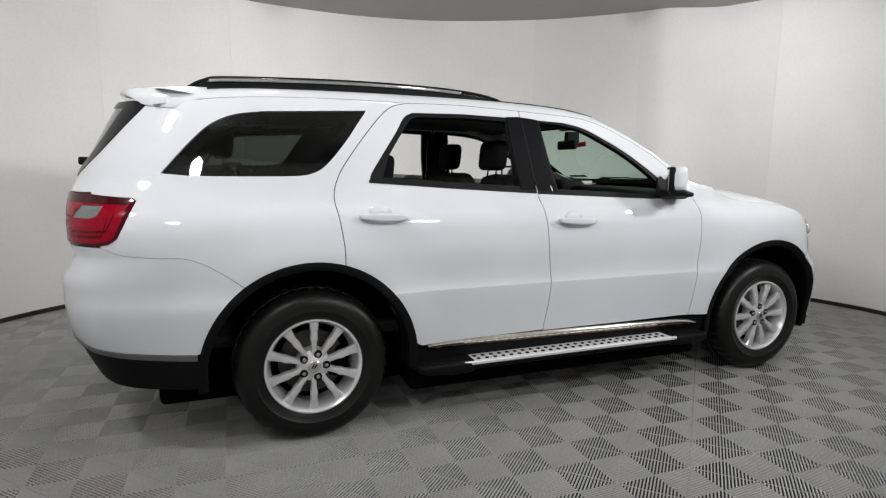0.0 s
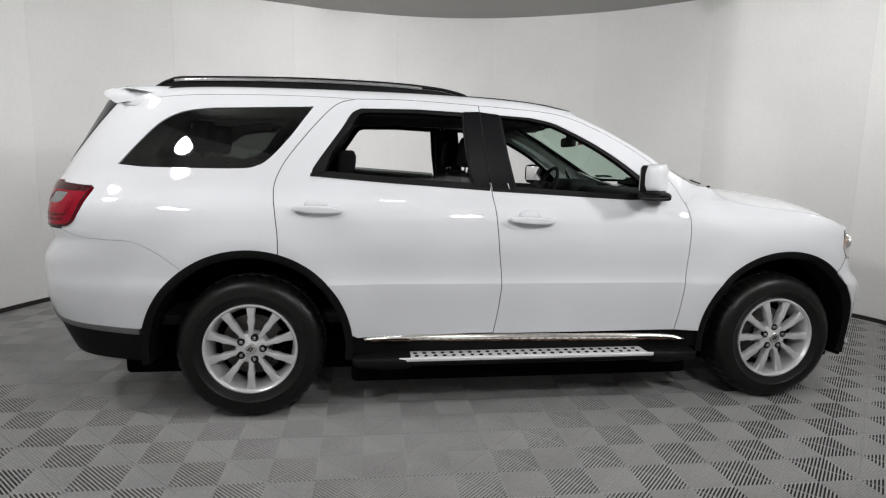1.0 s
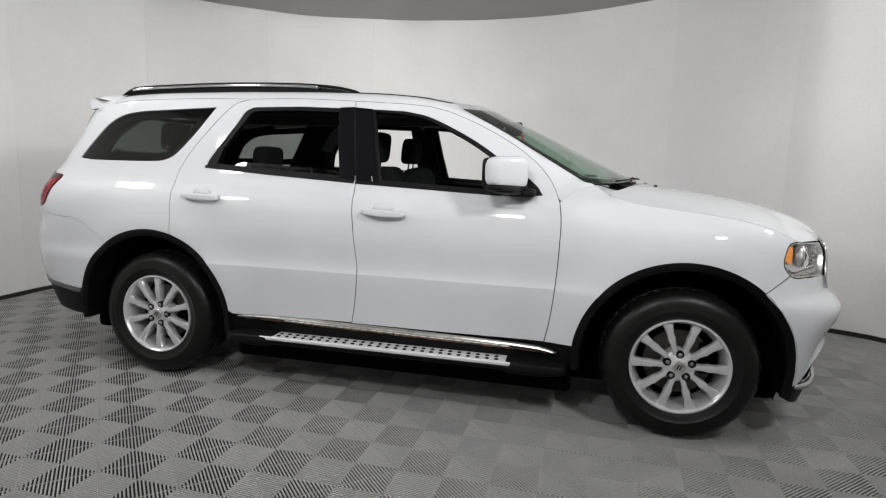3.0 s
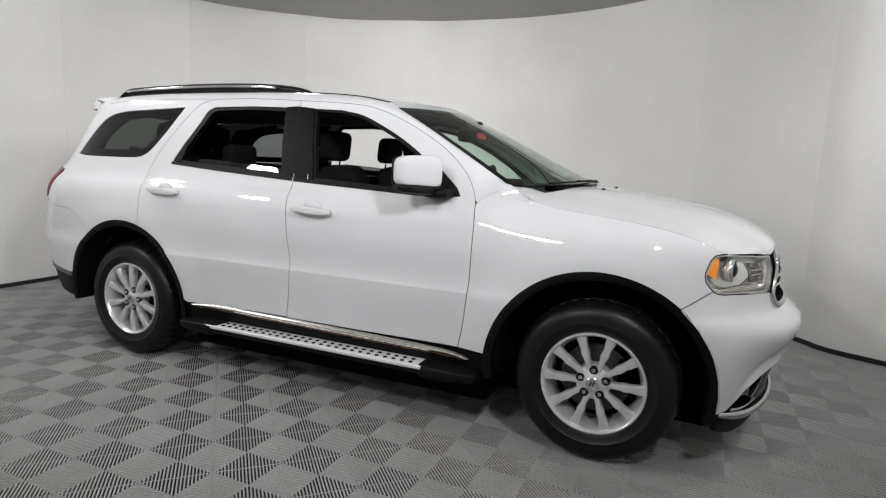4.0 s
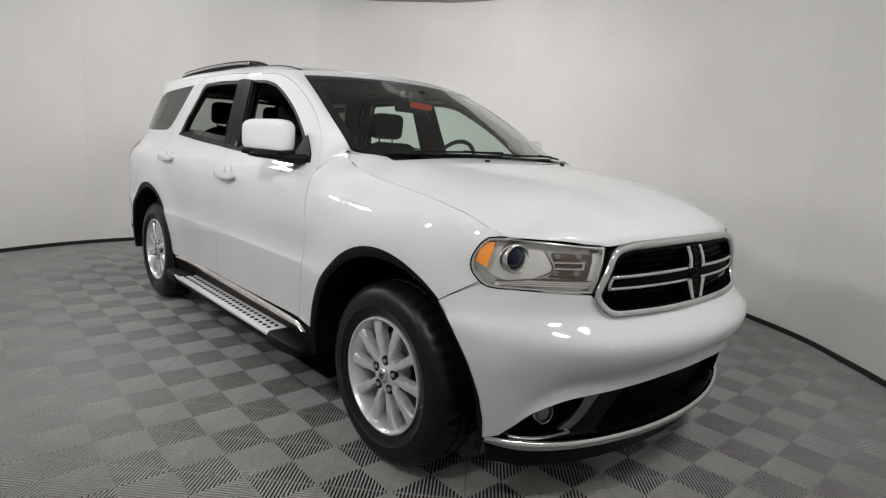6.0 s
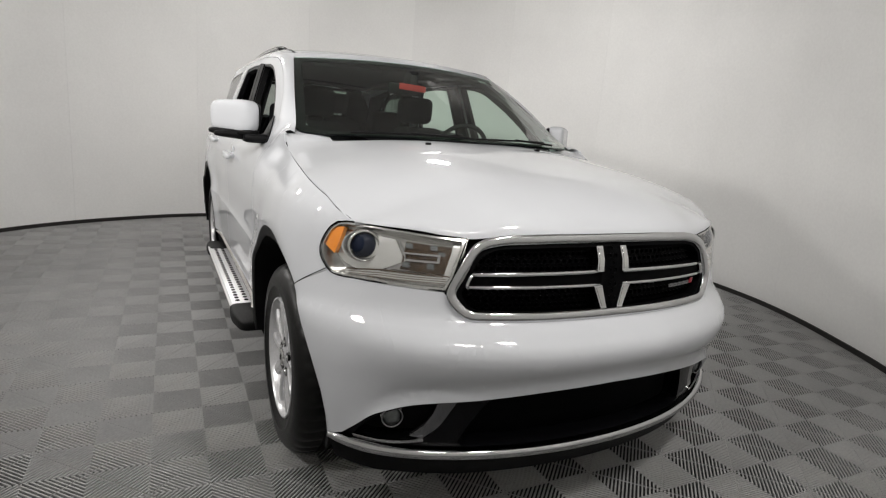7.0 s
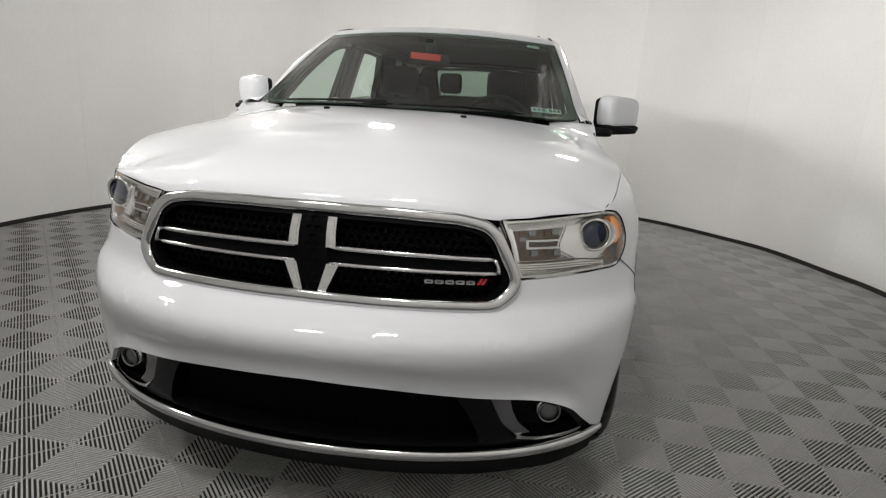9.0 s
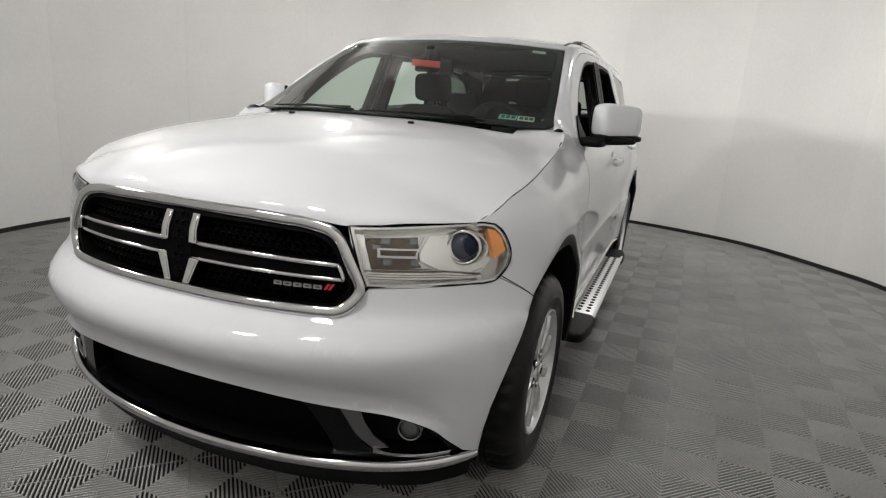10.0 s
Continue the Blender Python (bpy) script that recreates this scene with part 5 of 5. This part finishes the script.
for a, b in zip(rows, rows[1:]):
    for k in range(len(a) - 1):
        bm.faces.new((a[k], a[k + 1], b[k + 1], b[k]))
bm.faces.new(rows[0])
bm.faces.new(rows[-1][::-1])
bmesh.ops.recalc_face_normals(bm, faces=bm.faces[:])
sharpen(bm, 1.2)
link_mesh("roof_spoiler", bm, PAINT, car, "white roof spoiler")


# ---- wheels ----
def build_wheel(x, sg):
    w = new("wheel")
    w.parent = car
    w.location = (x, 0.950 if sg > 0 else -0.935, HUB_Z)
    if sg > 0:
        w.rotation_euler = (0, 0, math.pi)
    return w


def wheel_parts(w):
    """The wheel looks towards -y; its hub cap lies at the origin."""
    prof = [(0.236, 0.012), (0.248, 0.004), (0.262, -0.003), (0.283, -0.0095), (0.286, -0.0125), (0.291, -0.0125), (0.294, -0.0115), (0.31, -0.0122), (0.335, -0.008), (0.355, 0.004), (0.368, 0.018), (0.378, 0.036), (0.383, 0.06), (0.385, 0.095), (0.376, 0.097), (0.376, 0.105), (0.3855, 0.107), (0.3855, 0.14), (0.376, 0.142), (0.376, 0.15), (0.385, 0.152), (0.383, 0.19), (0.376, 0.215), (0.36, 0.235), (0.32, 0.25), (0.27, 0.245), (0.236, 0.235)]
    n = 200
    bm = bmesh.new()
    rings = []
    for i, (r, h) in enumerate(prof):
        ring = []
        for k in range(n):
            a = k * math.tau / n
            rr = r
            if i in (10, 11, 12, 13) and k % 5 < 2:
                rr -= (0.001, 0.005, 0.008, 0.009)[i - 10]
            if i in (20, 21, 22, 23) and (k + 2) % 5 < 2:
                rr -= 0.008
            ring.append(bm.verts.new((rr * math.cos(a), h, rr * math.sin(a))))
        rings.append(ring)
    for a, b in zip(rings, rings[1:]):
        for k in range(n):
            bm.faces.new((a[k], a[(k + 1) % n], b[(k + 1) % n], b[k]))
    bmesh.ops.recalc_face_normals(bm, faces=bm.faces[:])
    link_mesh("tyre", sharpen(bm, 0.7), RUBBER, w, "worn black tyre")
    link_mesh("rim", sharpen(lathe_bm([(0.243, 0.006), (0.2405, -0.002), (0.234, -0.003), (0.228, 0.004), (0.222, 0.02), (0.205, 0.075), (0.20, 0.17), (0.215, 0.20), (0.236, 0.215), (0.243, 0.21), (0.222, 0.165), (0.215, 0.09), (0.236, 0.03)], 72, "y", True), 0.7), ALLOY, w, "silver ten-spoke alloy rim")
    link_mesh("hub", sharpen(lathe_bm([(0.0, 0.012), (0.034, 0.012), (0.040, 0.016), (0.060, 0.020), (0.080, 0.028), (0.085, 0.05), (0.085, 0.09), (0.0, 0.09)], 40, "y"), 0.6), ALLOY, w)
    spoke_me = None
    for k in range(10):
        ang = k * 36
        if spoke_me is None:
            bm = bmesh.new()
            N = 18
            rows = []
            for i in range(N + 1):
                t = i / N
                r = 0.062 + (0.229 - 0.062) * t
                half = 0.0145 + 0.0105 * t ** 1.6 - 0.0045 * math.sin(t * math.pi) + 0.0048 * math.exp(-((t - 0.47) / 0.10) ** 2)
                y = 0.020 - 0.004 * math.sin(t * math.pi) - 0.008 * t + 0.004 * t * t
                rows.append([bm.verts.new(p) for p in ((r, y + 0.045, -half * 0.9), (r, y + 0.010, -half * 1.12), (r, y, -half * 0.86), (r, y - 0.0025, 0), (r, y, half * 0.86), (r, y + 0.010, half * 1.12), (r, y + 0.045, half * 0.9))])
            for a, b in zip(rows, rows[1:]):
                for j in range(6):
                    bm.faces.new((a[j], a[j + 1], b[j + 1], b[j]))
                bm.faces.new((a[6], a[0], b[0], b[6]))
            bm.faces.new(rows[0])
            bm.faces.new(rows[-1][::-1])
            bmesh.ops.recalc_face_normals(bm, faces=bm.faces[:])
            ob = link_mesh("spoke", sharpen(bm, 0.5), ALLOY, w)
            spoke_me = ob.data
        else:
            ob = new("spoke", spoke_me)
            ob.parent = w
        ob.rotation_euler = (0, radians(-ang), 0)
    link_mesh("centre_cap", sharpen(lathe_bm([(0.0, 0.002), (0.026, 0.003), (0.031, 0.007), (0.031, 0.014), (0.0, 0.014)], 32, "y"), 0.6), LAMP_GREY, w, "grey centre cap")
    for dx in (-0.007, 0.005):
        bm = rbox_bm((0.007, 0.002, 0.024), 0.0008, 1, Matrix(), lambda c: Vector((c.x + c.z * 0.35, c.y, c.z)))
        bmesh.ops.transform(bm, matrix=pose(dx, 0.0018, 0), verts=bm.verts[:])
        link_mesh("cap_mark", bm, BLACK, w)
    nut = None
    for k in range(5):
        a = radians(90 + k * 72)
        if nut is None:
            ob = link_mesh("lug_nut", sharpen(lathe_bm([(0.0, -0.006), (0.009, -0.004), (0.0125, 0.004), (0.0125, 0.03), (0.0, 0.03)], 12, "y"), 0.6), CHROME, w)
            nut = ob.data
            # black rings stand in for the shade of the lug pockets
            ob2 = link_mesh("lug_recess", lathe_bm([(0.013, 0.0165), (0.0205, 0.0165), (0.0205, 0.03), (0.013, 0.03)], 20, "y", True), BLACK, w)
            rec = ob2.data
        else:
            ob, ob2 = new("lug_nut", nut), new("lug_recess", rec)
            ob.parent = ob2.parent = w
        ob2.location = (0.061 * math.cos(a), 0, 0.061 * math.sin(a))
        ob.location = (0.061 * math.cos(a), 0.014, 0.061 * math.sin(a))
    link_mesh("brake_disc", sharpen(lathe_bm([(0.07, 0.10), (0.165, 0.105), (0.165, 0.125), (0.0, 0.125), (0.0, 0.10)], 48, "y"), 0.6), BRAKE, w, "grey brake disc")
    rbox("brake_caliper", (0.07, 0.06, 0.16), (0.135, 0.115, 0.03), DARK, w, bevel=0.015)
    link_mesh("hub_plate", lathe_bm([(0.0, 0.135), (0.20, 0.135), (0.20, 0.14), (0.0, 0.14)], 40, "y"), DARK, w)


base_wheel = build_wheel(HUB_F, -1)
wheel_parts(base_wheel)
for x, sg, turn in ((HUB_R, -1, 19), (HUB_F, 1, 25), (HUB_R, 1, -8)):
    made = {base_wheel: build_wheel(x, sg)}
    for o in base_wheel.children_recursive:
        c = o.copy()
        scene.collection.objects.link(c)
        c.parent = made[o.parent]
        made[o] = c
    made[base_wheel].rotation_euler.y = radians(turn)

# ---- wipers and nozzles ----
for s0, s1 in ((-0.72, -0.08), (0.0, 0.62)):
    pts = [tuple(np.array(screen_map(a, s)) + np.array((0.006, 0, 0.008))) for a, s in zip(np.linspace(0.985, 0.945, 12), np.linspace(s0, s1, 12))]
    w = link_mesh("wiper", tube_bm(pts, 0.005, 8, 0.9), BLACK, car, "black windscreen wiper")
    arm = [tuple(np.array(screen_map(a, s)) + np.array((0.012, 0, 0.012))) for a, s in zip(np.linspace(1.0, 0.965, 6), np.linspace(s1 + 0.05, (s0 + s1) / 2, 6))]
    link_mesh("wiper_arm", tube_bm(arm, 0.0065, 8, 0.8), BLACK, w)
for sg in (-1, 1):
    x, y = 1.41, sg * 0.29
    best = min(((abs(hood_map(a, y / hood_edge(x))[0] - x), a) for a in np.linspace(0, 0.4, 60)))[1]
    p = hood_map(best, y / hood_edge(x))
    rbox("washer_nozzle", (0.018, 0.024, 0.012), (p[0], p[1], p[2] + 0.003), BLACK, car, bevel=0.004)

# ---- cabin ----
rbox("dashboard", (0.42, 1.36, 0.26), (0.86, 0, 1.095), CABIN, car, bevel=0.08, seg=4, cuts=4, label="charcoal dashboard",
     shape=lambda c: Vector((c.x, c.y, c.z + (0.02 if c.z > 0 else 0) * math.cos(c.y * 2))))
rbox("instrument_hood", (0.24, 0.40, 0.12), (0.70, 0.37, 1.225), CABIN, car, bevel=0.05, seg=4)
rbox("centre_screen", (0.05, 0.26, 0.17), (0.63, 0, 1.11), GLOSSBLACK, car, bevel=0.015)
rbox("centre_console", (1.0, 0.26, 0.32), (0.25, 0, 0.68), CABIN, car, bevel=0.04)
sw = link_mesh("steering_wheel", lathe_bm([(0.182, -0.0), (0.195, 0.012), (0.195, 0.02), (0.182, 0.03), (0.168, 0.02), (0.168, 0.01)], 40, "x", True), CABIN, car, "dark steering wheel")
sw.data.transform(pose(0.455, 0.37, 1.205, 0, 24, 0))
for rot in (0, 180, 90):
    sp = rbox("wheel_spoke", (0.025, 0.18, 0.05), (0, 0.09, 0), CABIN, sw, bevel=0.01)
    sp.data.transform(pose(0.465, 0.37, 1.205, 0, 24, 0) @ pose(0, 0, 0, rot - (0 if rot != 90 else 180), 0, 0))
rbox("airbag_hub", (0.05, 0.14, 0.12), (0.465, 0.37, 1.205), CABIN, sw, bevel=0.03, rot=(0, 24, 0))
link_mesh("steering_column", tube_bm([(0.475, 0.37, 1.195), (0.78, 0.37, 1.05)], 0.04, 10), CABIN, sw)


def headrest(at, seat, w=0.26, h=0.19):
    blob("headrest", (0.105, w, h), at, CLOTH, seat, e=0.42, shape=lambda c: Vector((c.x + 0.02 * (c.z / h), c.y, c.z)))
    for dy in (-0.06, 0.06):
        link_mesh("headrest_post", tube_bm([(at[0] - 0.01, at[1] + dy, at[2] - h * 0.75), (at[0], at[1] + dy, at[2] - h * 0.3)], 0.006, 8), CHROME, seat)


def seat(name, x, y, w, top, label, heads, lean=14, depth=0.50, base=0.62, head_w=0.26, head_up=0.105):
    """A seat whose hip point is at x; top: height of the backrest."""
    st = blob(name, (depth, w, 0.18), (x + depth / 2 - 0.05, y, base), CLOTH, car, e=0.35, label=label)
    h = top - base
    bk = blob("backrest", (0.15, w, h), (0, 0, h / 2), CLOTH, st, e=0.32, n=36,
              shape=lambda c: Vector((c.x + 0.03 * abs(c.y / w * 2) ** 2, c.y * (1 - 0.16 * max(0, (c.z - h * 0.05) / (h * 0.45))), c.z)))
    bk.data.transform(pose(x - 0.02, y, base, 0, -lean, 0))
    bx = x - 0.02 - math.sin(radians(lean)) * (h + head_up)
    for dy in heads:
        headrest((bx, y + dy, top + head_up), st, head_w)
    return st


for sg in (-1, 1):
    seat("front_seat", -0.065, sg * 0.37, 0.50, 1.345, "black cloth front seat with a raised headrest", (0,))
seat("second_row_seat", -0.82, 0.0, 1.28, 1.24, "black cloth second-row bench with headrests", (-0.42, 0.42), lean=16)
seat("third_row_seat", -1.72, 0.0, 1.05, 1.395, "black cloth third-row bench with headrests", (-0.238, 0.238), lean=10, head_up=0.105, head_w=0.21)
for sg in (-1, 1):
    patch("b_pillar_lining", [[(-0.36, 1.66), (-0.22, 1.655), (-0.13, 1.2), (-0.13, 0.6), (-0.30, 0.6), (-0.33, 1.2)]], side_map(sg), CABIN, car, "dark inner pillar", cell=0.1, flange=0.02, off=-0.06)
    patch("c_pillar_lining", [[(-1.02, 1.68), (-1.30, 1.68), (-1.52, 1.34), (-1.52, 0.98), (-1.28, 0.98), (-1.34, 1.30), (-1.10, 1.62)]], side_map(sg), CABIN, car, "dark inner pillar", cell=0.1, flange=0.02, off=-0.06)
    patch("d_pillar_lining", [[(-1.62, 1.68), (-2.08, 1.62), (-2.36, 1.30), (-2.36, 0.98), (-1.5, 0.98), (-1.5, 1.31), (-2.06, 1.34), (-1.95, 1.50), (-1.80, 1.60), (-1.62, 1.62)]], side_map(sg), CABIN, car, "dark inner quarter trim", cell=0.1, flange=0.02, off=-0.06)
    link_mesh("roof_lining_edge", loft_bm([(x, sg * (half_width(x, 1.66) - 0.03), 1.665) for x in np.linspace(-2.05, 0.0, 20)], [(x, sg * 0.55, roof_z(x, 0.9) - 0.04) for x in np.linspace(-2.05, 0.0, 20)], 20, 3, 0, (0, 0, 1.2)), LINER, car)
    # sun visor
    rbox("sun_visor", (0.15, 0.40, 0.02), (0.30, sg * 0.34, 1.665), LINER, car, bevel=0.008, rot=(0, 18, 0))
bm = loft_bm([(-2.02, y, roof_z(-2.02, y / 0.6) - 0.05) for y in np.linspace(-0.62, 0.62, 20)], [(-2.20, y, 1.672 - 0.02 * (y / 0.6) ** 2) for y in np.linspace(-0.66, 0.66, 20)], 20, 3, 0, (-1.0, 0, 1.0))
link_mesh("rear_header_lining", bm, CABIN, car)
# interior mirror, sensor box, hanging tag
im = rbox("interior_mirror", (0.035, 0.23, 0.065), (0.49, -0.03, 1.545), CABIN, car, bevel=0.015, label="dark interior mirror")
rbox("mirror_stalk", (0.11, 0.05, 0.09), (0.535, -0.02, 1.60), CABIN, im, bevel=0.015)
rbox("red_tag", (0.004, 0.165, 0.034), (0.595, -0.033, 1.551), REDTAG, car, bevel=0.001, rot=(-3, 0, 0), label="red paper tag hung at the mirror")
# windscreen stickers
for s, a, w, h, m_ in ((0.765, 0.850, 0.072, 0.05, PAPER_TEAL), (0.856, 0.850, 0.068, 0.05, PAPER_GREY)):
    d = 0.075
    st = patch("windscreen_sticker", [[(a - d / 2, s - w / 2 / 0.8), (a + d / 2, s - w / 2 / 0.8), (a + d / 2, s + w / 2 / 0.8), (a - d / 2, s + w / 2 / 0.8)]], screen_map, m_, car, "inspection sticker", cell=0.1, flange=0.001, off=-0.003)
    for k in range(3):
        ss = s - w * 0.36 + k * w * 0.36
        patch("sticker_bar", [[(a - d * 0.3, ss - 0.008), (a + d * 0.3, ss - 0.008), (a + d * 0.3, ss + 0.011), (a - d * 0.3, ss + 0.011)]], screen_map, INK, st, cell=0.1, flange=0.0005, off=-0.001)
patch("paper_label", [[(0.085, 0.76), (0.115, 0.76), (0.115, 0.86), (0.085, 0.86)]], screen_map, PAPER_WHITE, car, "small white paper label", cell=0.1, flange=0.001, off=-0.007)

# ---- floor tiles, piece by piece ----
Q, TURN, OFF = 0.2035, -1.0, (-0.4949, 0.1881)
c_, s_ = math.cos(radians(TURN)), math.sin(radians(TURN))


def tile_rows():
    """Four quarters of parallel slats that close round the middle of the tile in squares set on edge. A slat has a narrow top and sloped flanks and is parted at the quarter's diagonal."""
    verts, faces = [], []
    N, g = 20, 0.0001
    pitch = Q * math.sqrt(2) / N

    def ends(t):
        t = min(max(t, 2 * g + 1e-4), 2 * Q - 2 * g - 1e-4)
        if t <= Q:
            return (g, t - g), (t - g, g)
        return (t - Q + g, Q - g), (Q - g, t - Q + g)

    for sx, sy in ((1, 1), (-1, 1), (-1, -1), (1, -1)):
        for n in range(N):
            d = (n + 0.5) * pitch * math.sqrt(2)          # x + y = d in the quarter
            for side in (0, 1):
                i = len(verts)
                for half, z in ((TOP * pitch, 0.0), (FOOT * pitch, -0.0065)):
                    quad = []
                    for e in (d - half * math.sqrt(2), d + half * math.sqrt(2)):
                        p, m = ends(e)[side], sum(ends(e)[0]) / 2
                        c = (m - SPLIT, m + SPLIT) if side == 0 else (m + SPLIT, m - SPLIT)
                        if (p[0] > c[0]) == (side == 0):
                            c = p
                        quad += [p, c] if not quad else [c, p]
                    quad = [(sx * x, sy * y) for x, y in quad]
                    ar = sum(a[0] * b[1] - a[1] * b[0] for a, b in zip(quad, quad[1:] + quad[:1]))
                    verts.extend((x, y, z) for x, y in (quad if ar > 0 else quad[::-1]))
                faces.append((i, i + 1, i + 2, i + 3))
                for a in range(4):
                    b = (a + 1) % 4
                    faces.append((i + a, i + 4 + a, i + 4 + b, i + b))
    # a thin web across the slats of each quarter, a little below their tops
    h = 0.0010
    for sx, sy in ((1, 1), (-1, 1), (-1, -1), (1, -1)):
        i = len(verts)
        a, b = 0.006, Q - 0.004
        quad = [(sx * (a - h), sy * (a + h)), (sx * (a + h), sy * (a - h)), (sx * (b + h), sy * (b - h)), (sx * (b - h), sy * (b + h))]
        verts.extend((x, y, -0.0032) for x, y in (quad if sx * sy > 0 else quad[::-1]))
        verts.extend((x, y, -0.007) for x, y in (quad if sx * sy > 0 else quad[::-1]))
        faces.append((i, i + 1, i + 2, i + 3))
        for k in range(4):
            faces.append((i + k, i + 4 + k, i + 4 + (k + 1) % 4, i + (k + 1) % 4))
    # a thin rim round the tile
    w = 0.0022
    for ax in (0, 1):
        for sg in (-1, 1):
            i = len(verts)
            e = sg * (Q - 0.0004)
            for a, b in ((e, -Q), (e, Q), (e - sg * w, Q), (e - sg * w, -Q)):
                verts.append((a, b, -0.004) if ax == 0 else (b, a, -0.004))
            for k in range(4):
                verts.append((*verts[i + k][:2], -0.007))
            faces.append((i, i + 1, i + 2, i + 3) if sg * (1 if ax == 0 else -1) < 0 else (i + 3, i + 2, i + 1, i))
            faces.append((i + 1, i, i + 4, i + 5))
            faces.append((i + 3, i + 2, i + 6, i + 7))
    return verts, faces


TOP, FOOT, SPLIT = 0.195, 0.235, 0.0015
tv, tf = tile_rows()
tile_me = bpy.data.meshes.new("floor_tile")
tile_me.from_pydata(tv, [], tf)
tile_me.materials.append(TILE)
places = []
for i in range(-14, 15):
    for j in range(-14, 15):
        qx, qy = (2 * i + OFF[0]) * Q, (2 * j + OFF[1]) * Q
        x, y = c_ * qx - s_ * qy, s_ * qx + c_ * qy
        d = math.hypot(x - CX, y - CY)
        az = math.degrees(math.atan2(y - CY, x - CX))
        if d < wall_radius(az) + 0.24:
            places.append((x, y))
# those along the right flank and before the nose are pieces of their own
near = sorted(places, key=lambda p: math.hypot(p[0] - 1.6, (p[1] + 0.7) * 0.8))
rot = Matrix.Rotation(radians(TURN), 4, "Z")
for x, y in near[:300]:
    ob = new("floor_tile", tile_me)
    ob.parent = floor
    ob.matrix_basis = Matrix.Translation((x, y, 0.0)) @ rot
rv, rf = [], []
for x, y in near[300:]:
    k = len(rv)
    rv.extend((c_ * a - s_ * b + x, s_ * a + c_ * b + y, z) for a, b, z in tv)
    rf.extend(tuple(k + q for q in f) for f in tf)
me = bpy.data.meshes.new("floor_tile_field")
me.from_pydata(rv, [], rf)
me.materials.append(TILE)
ob = new("floor_tile_field", me)
ob.parent = floor
ob["kind"] = "stuff"
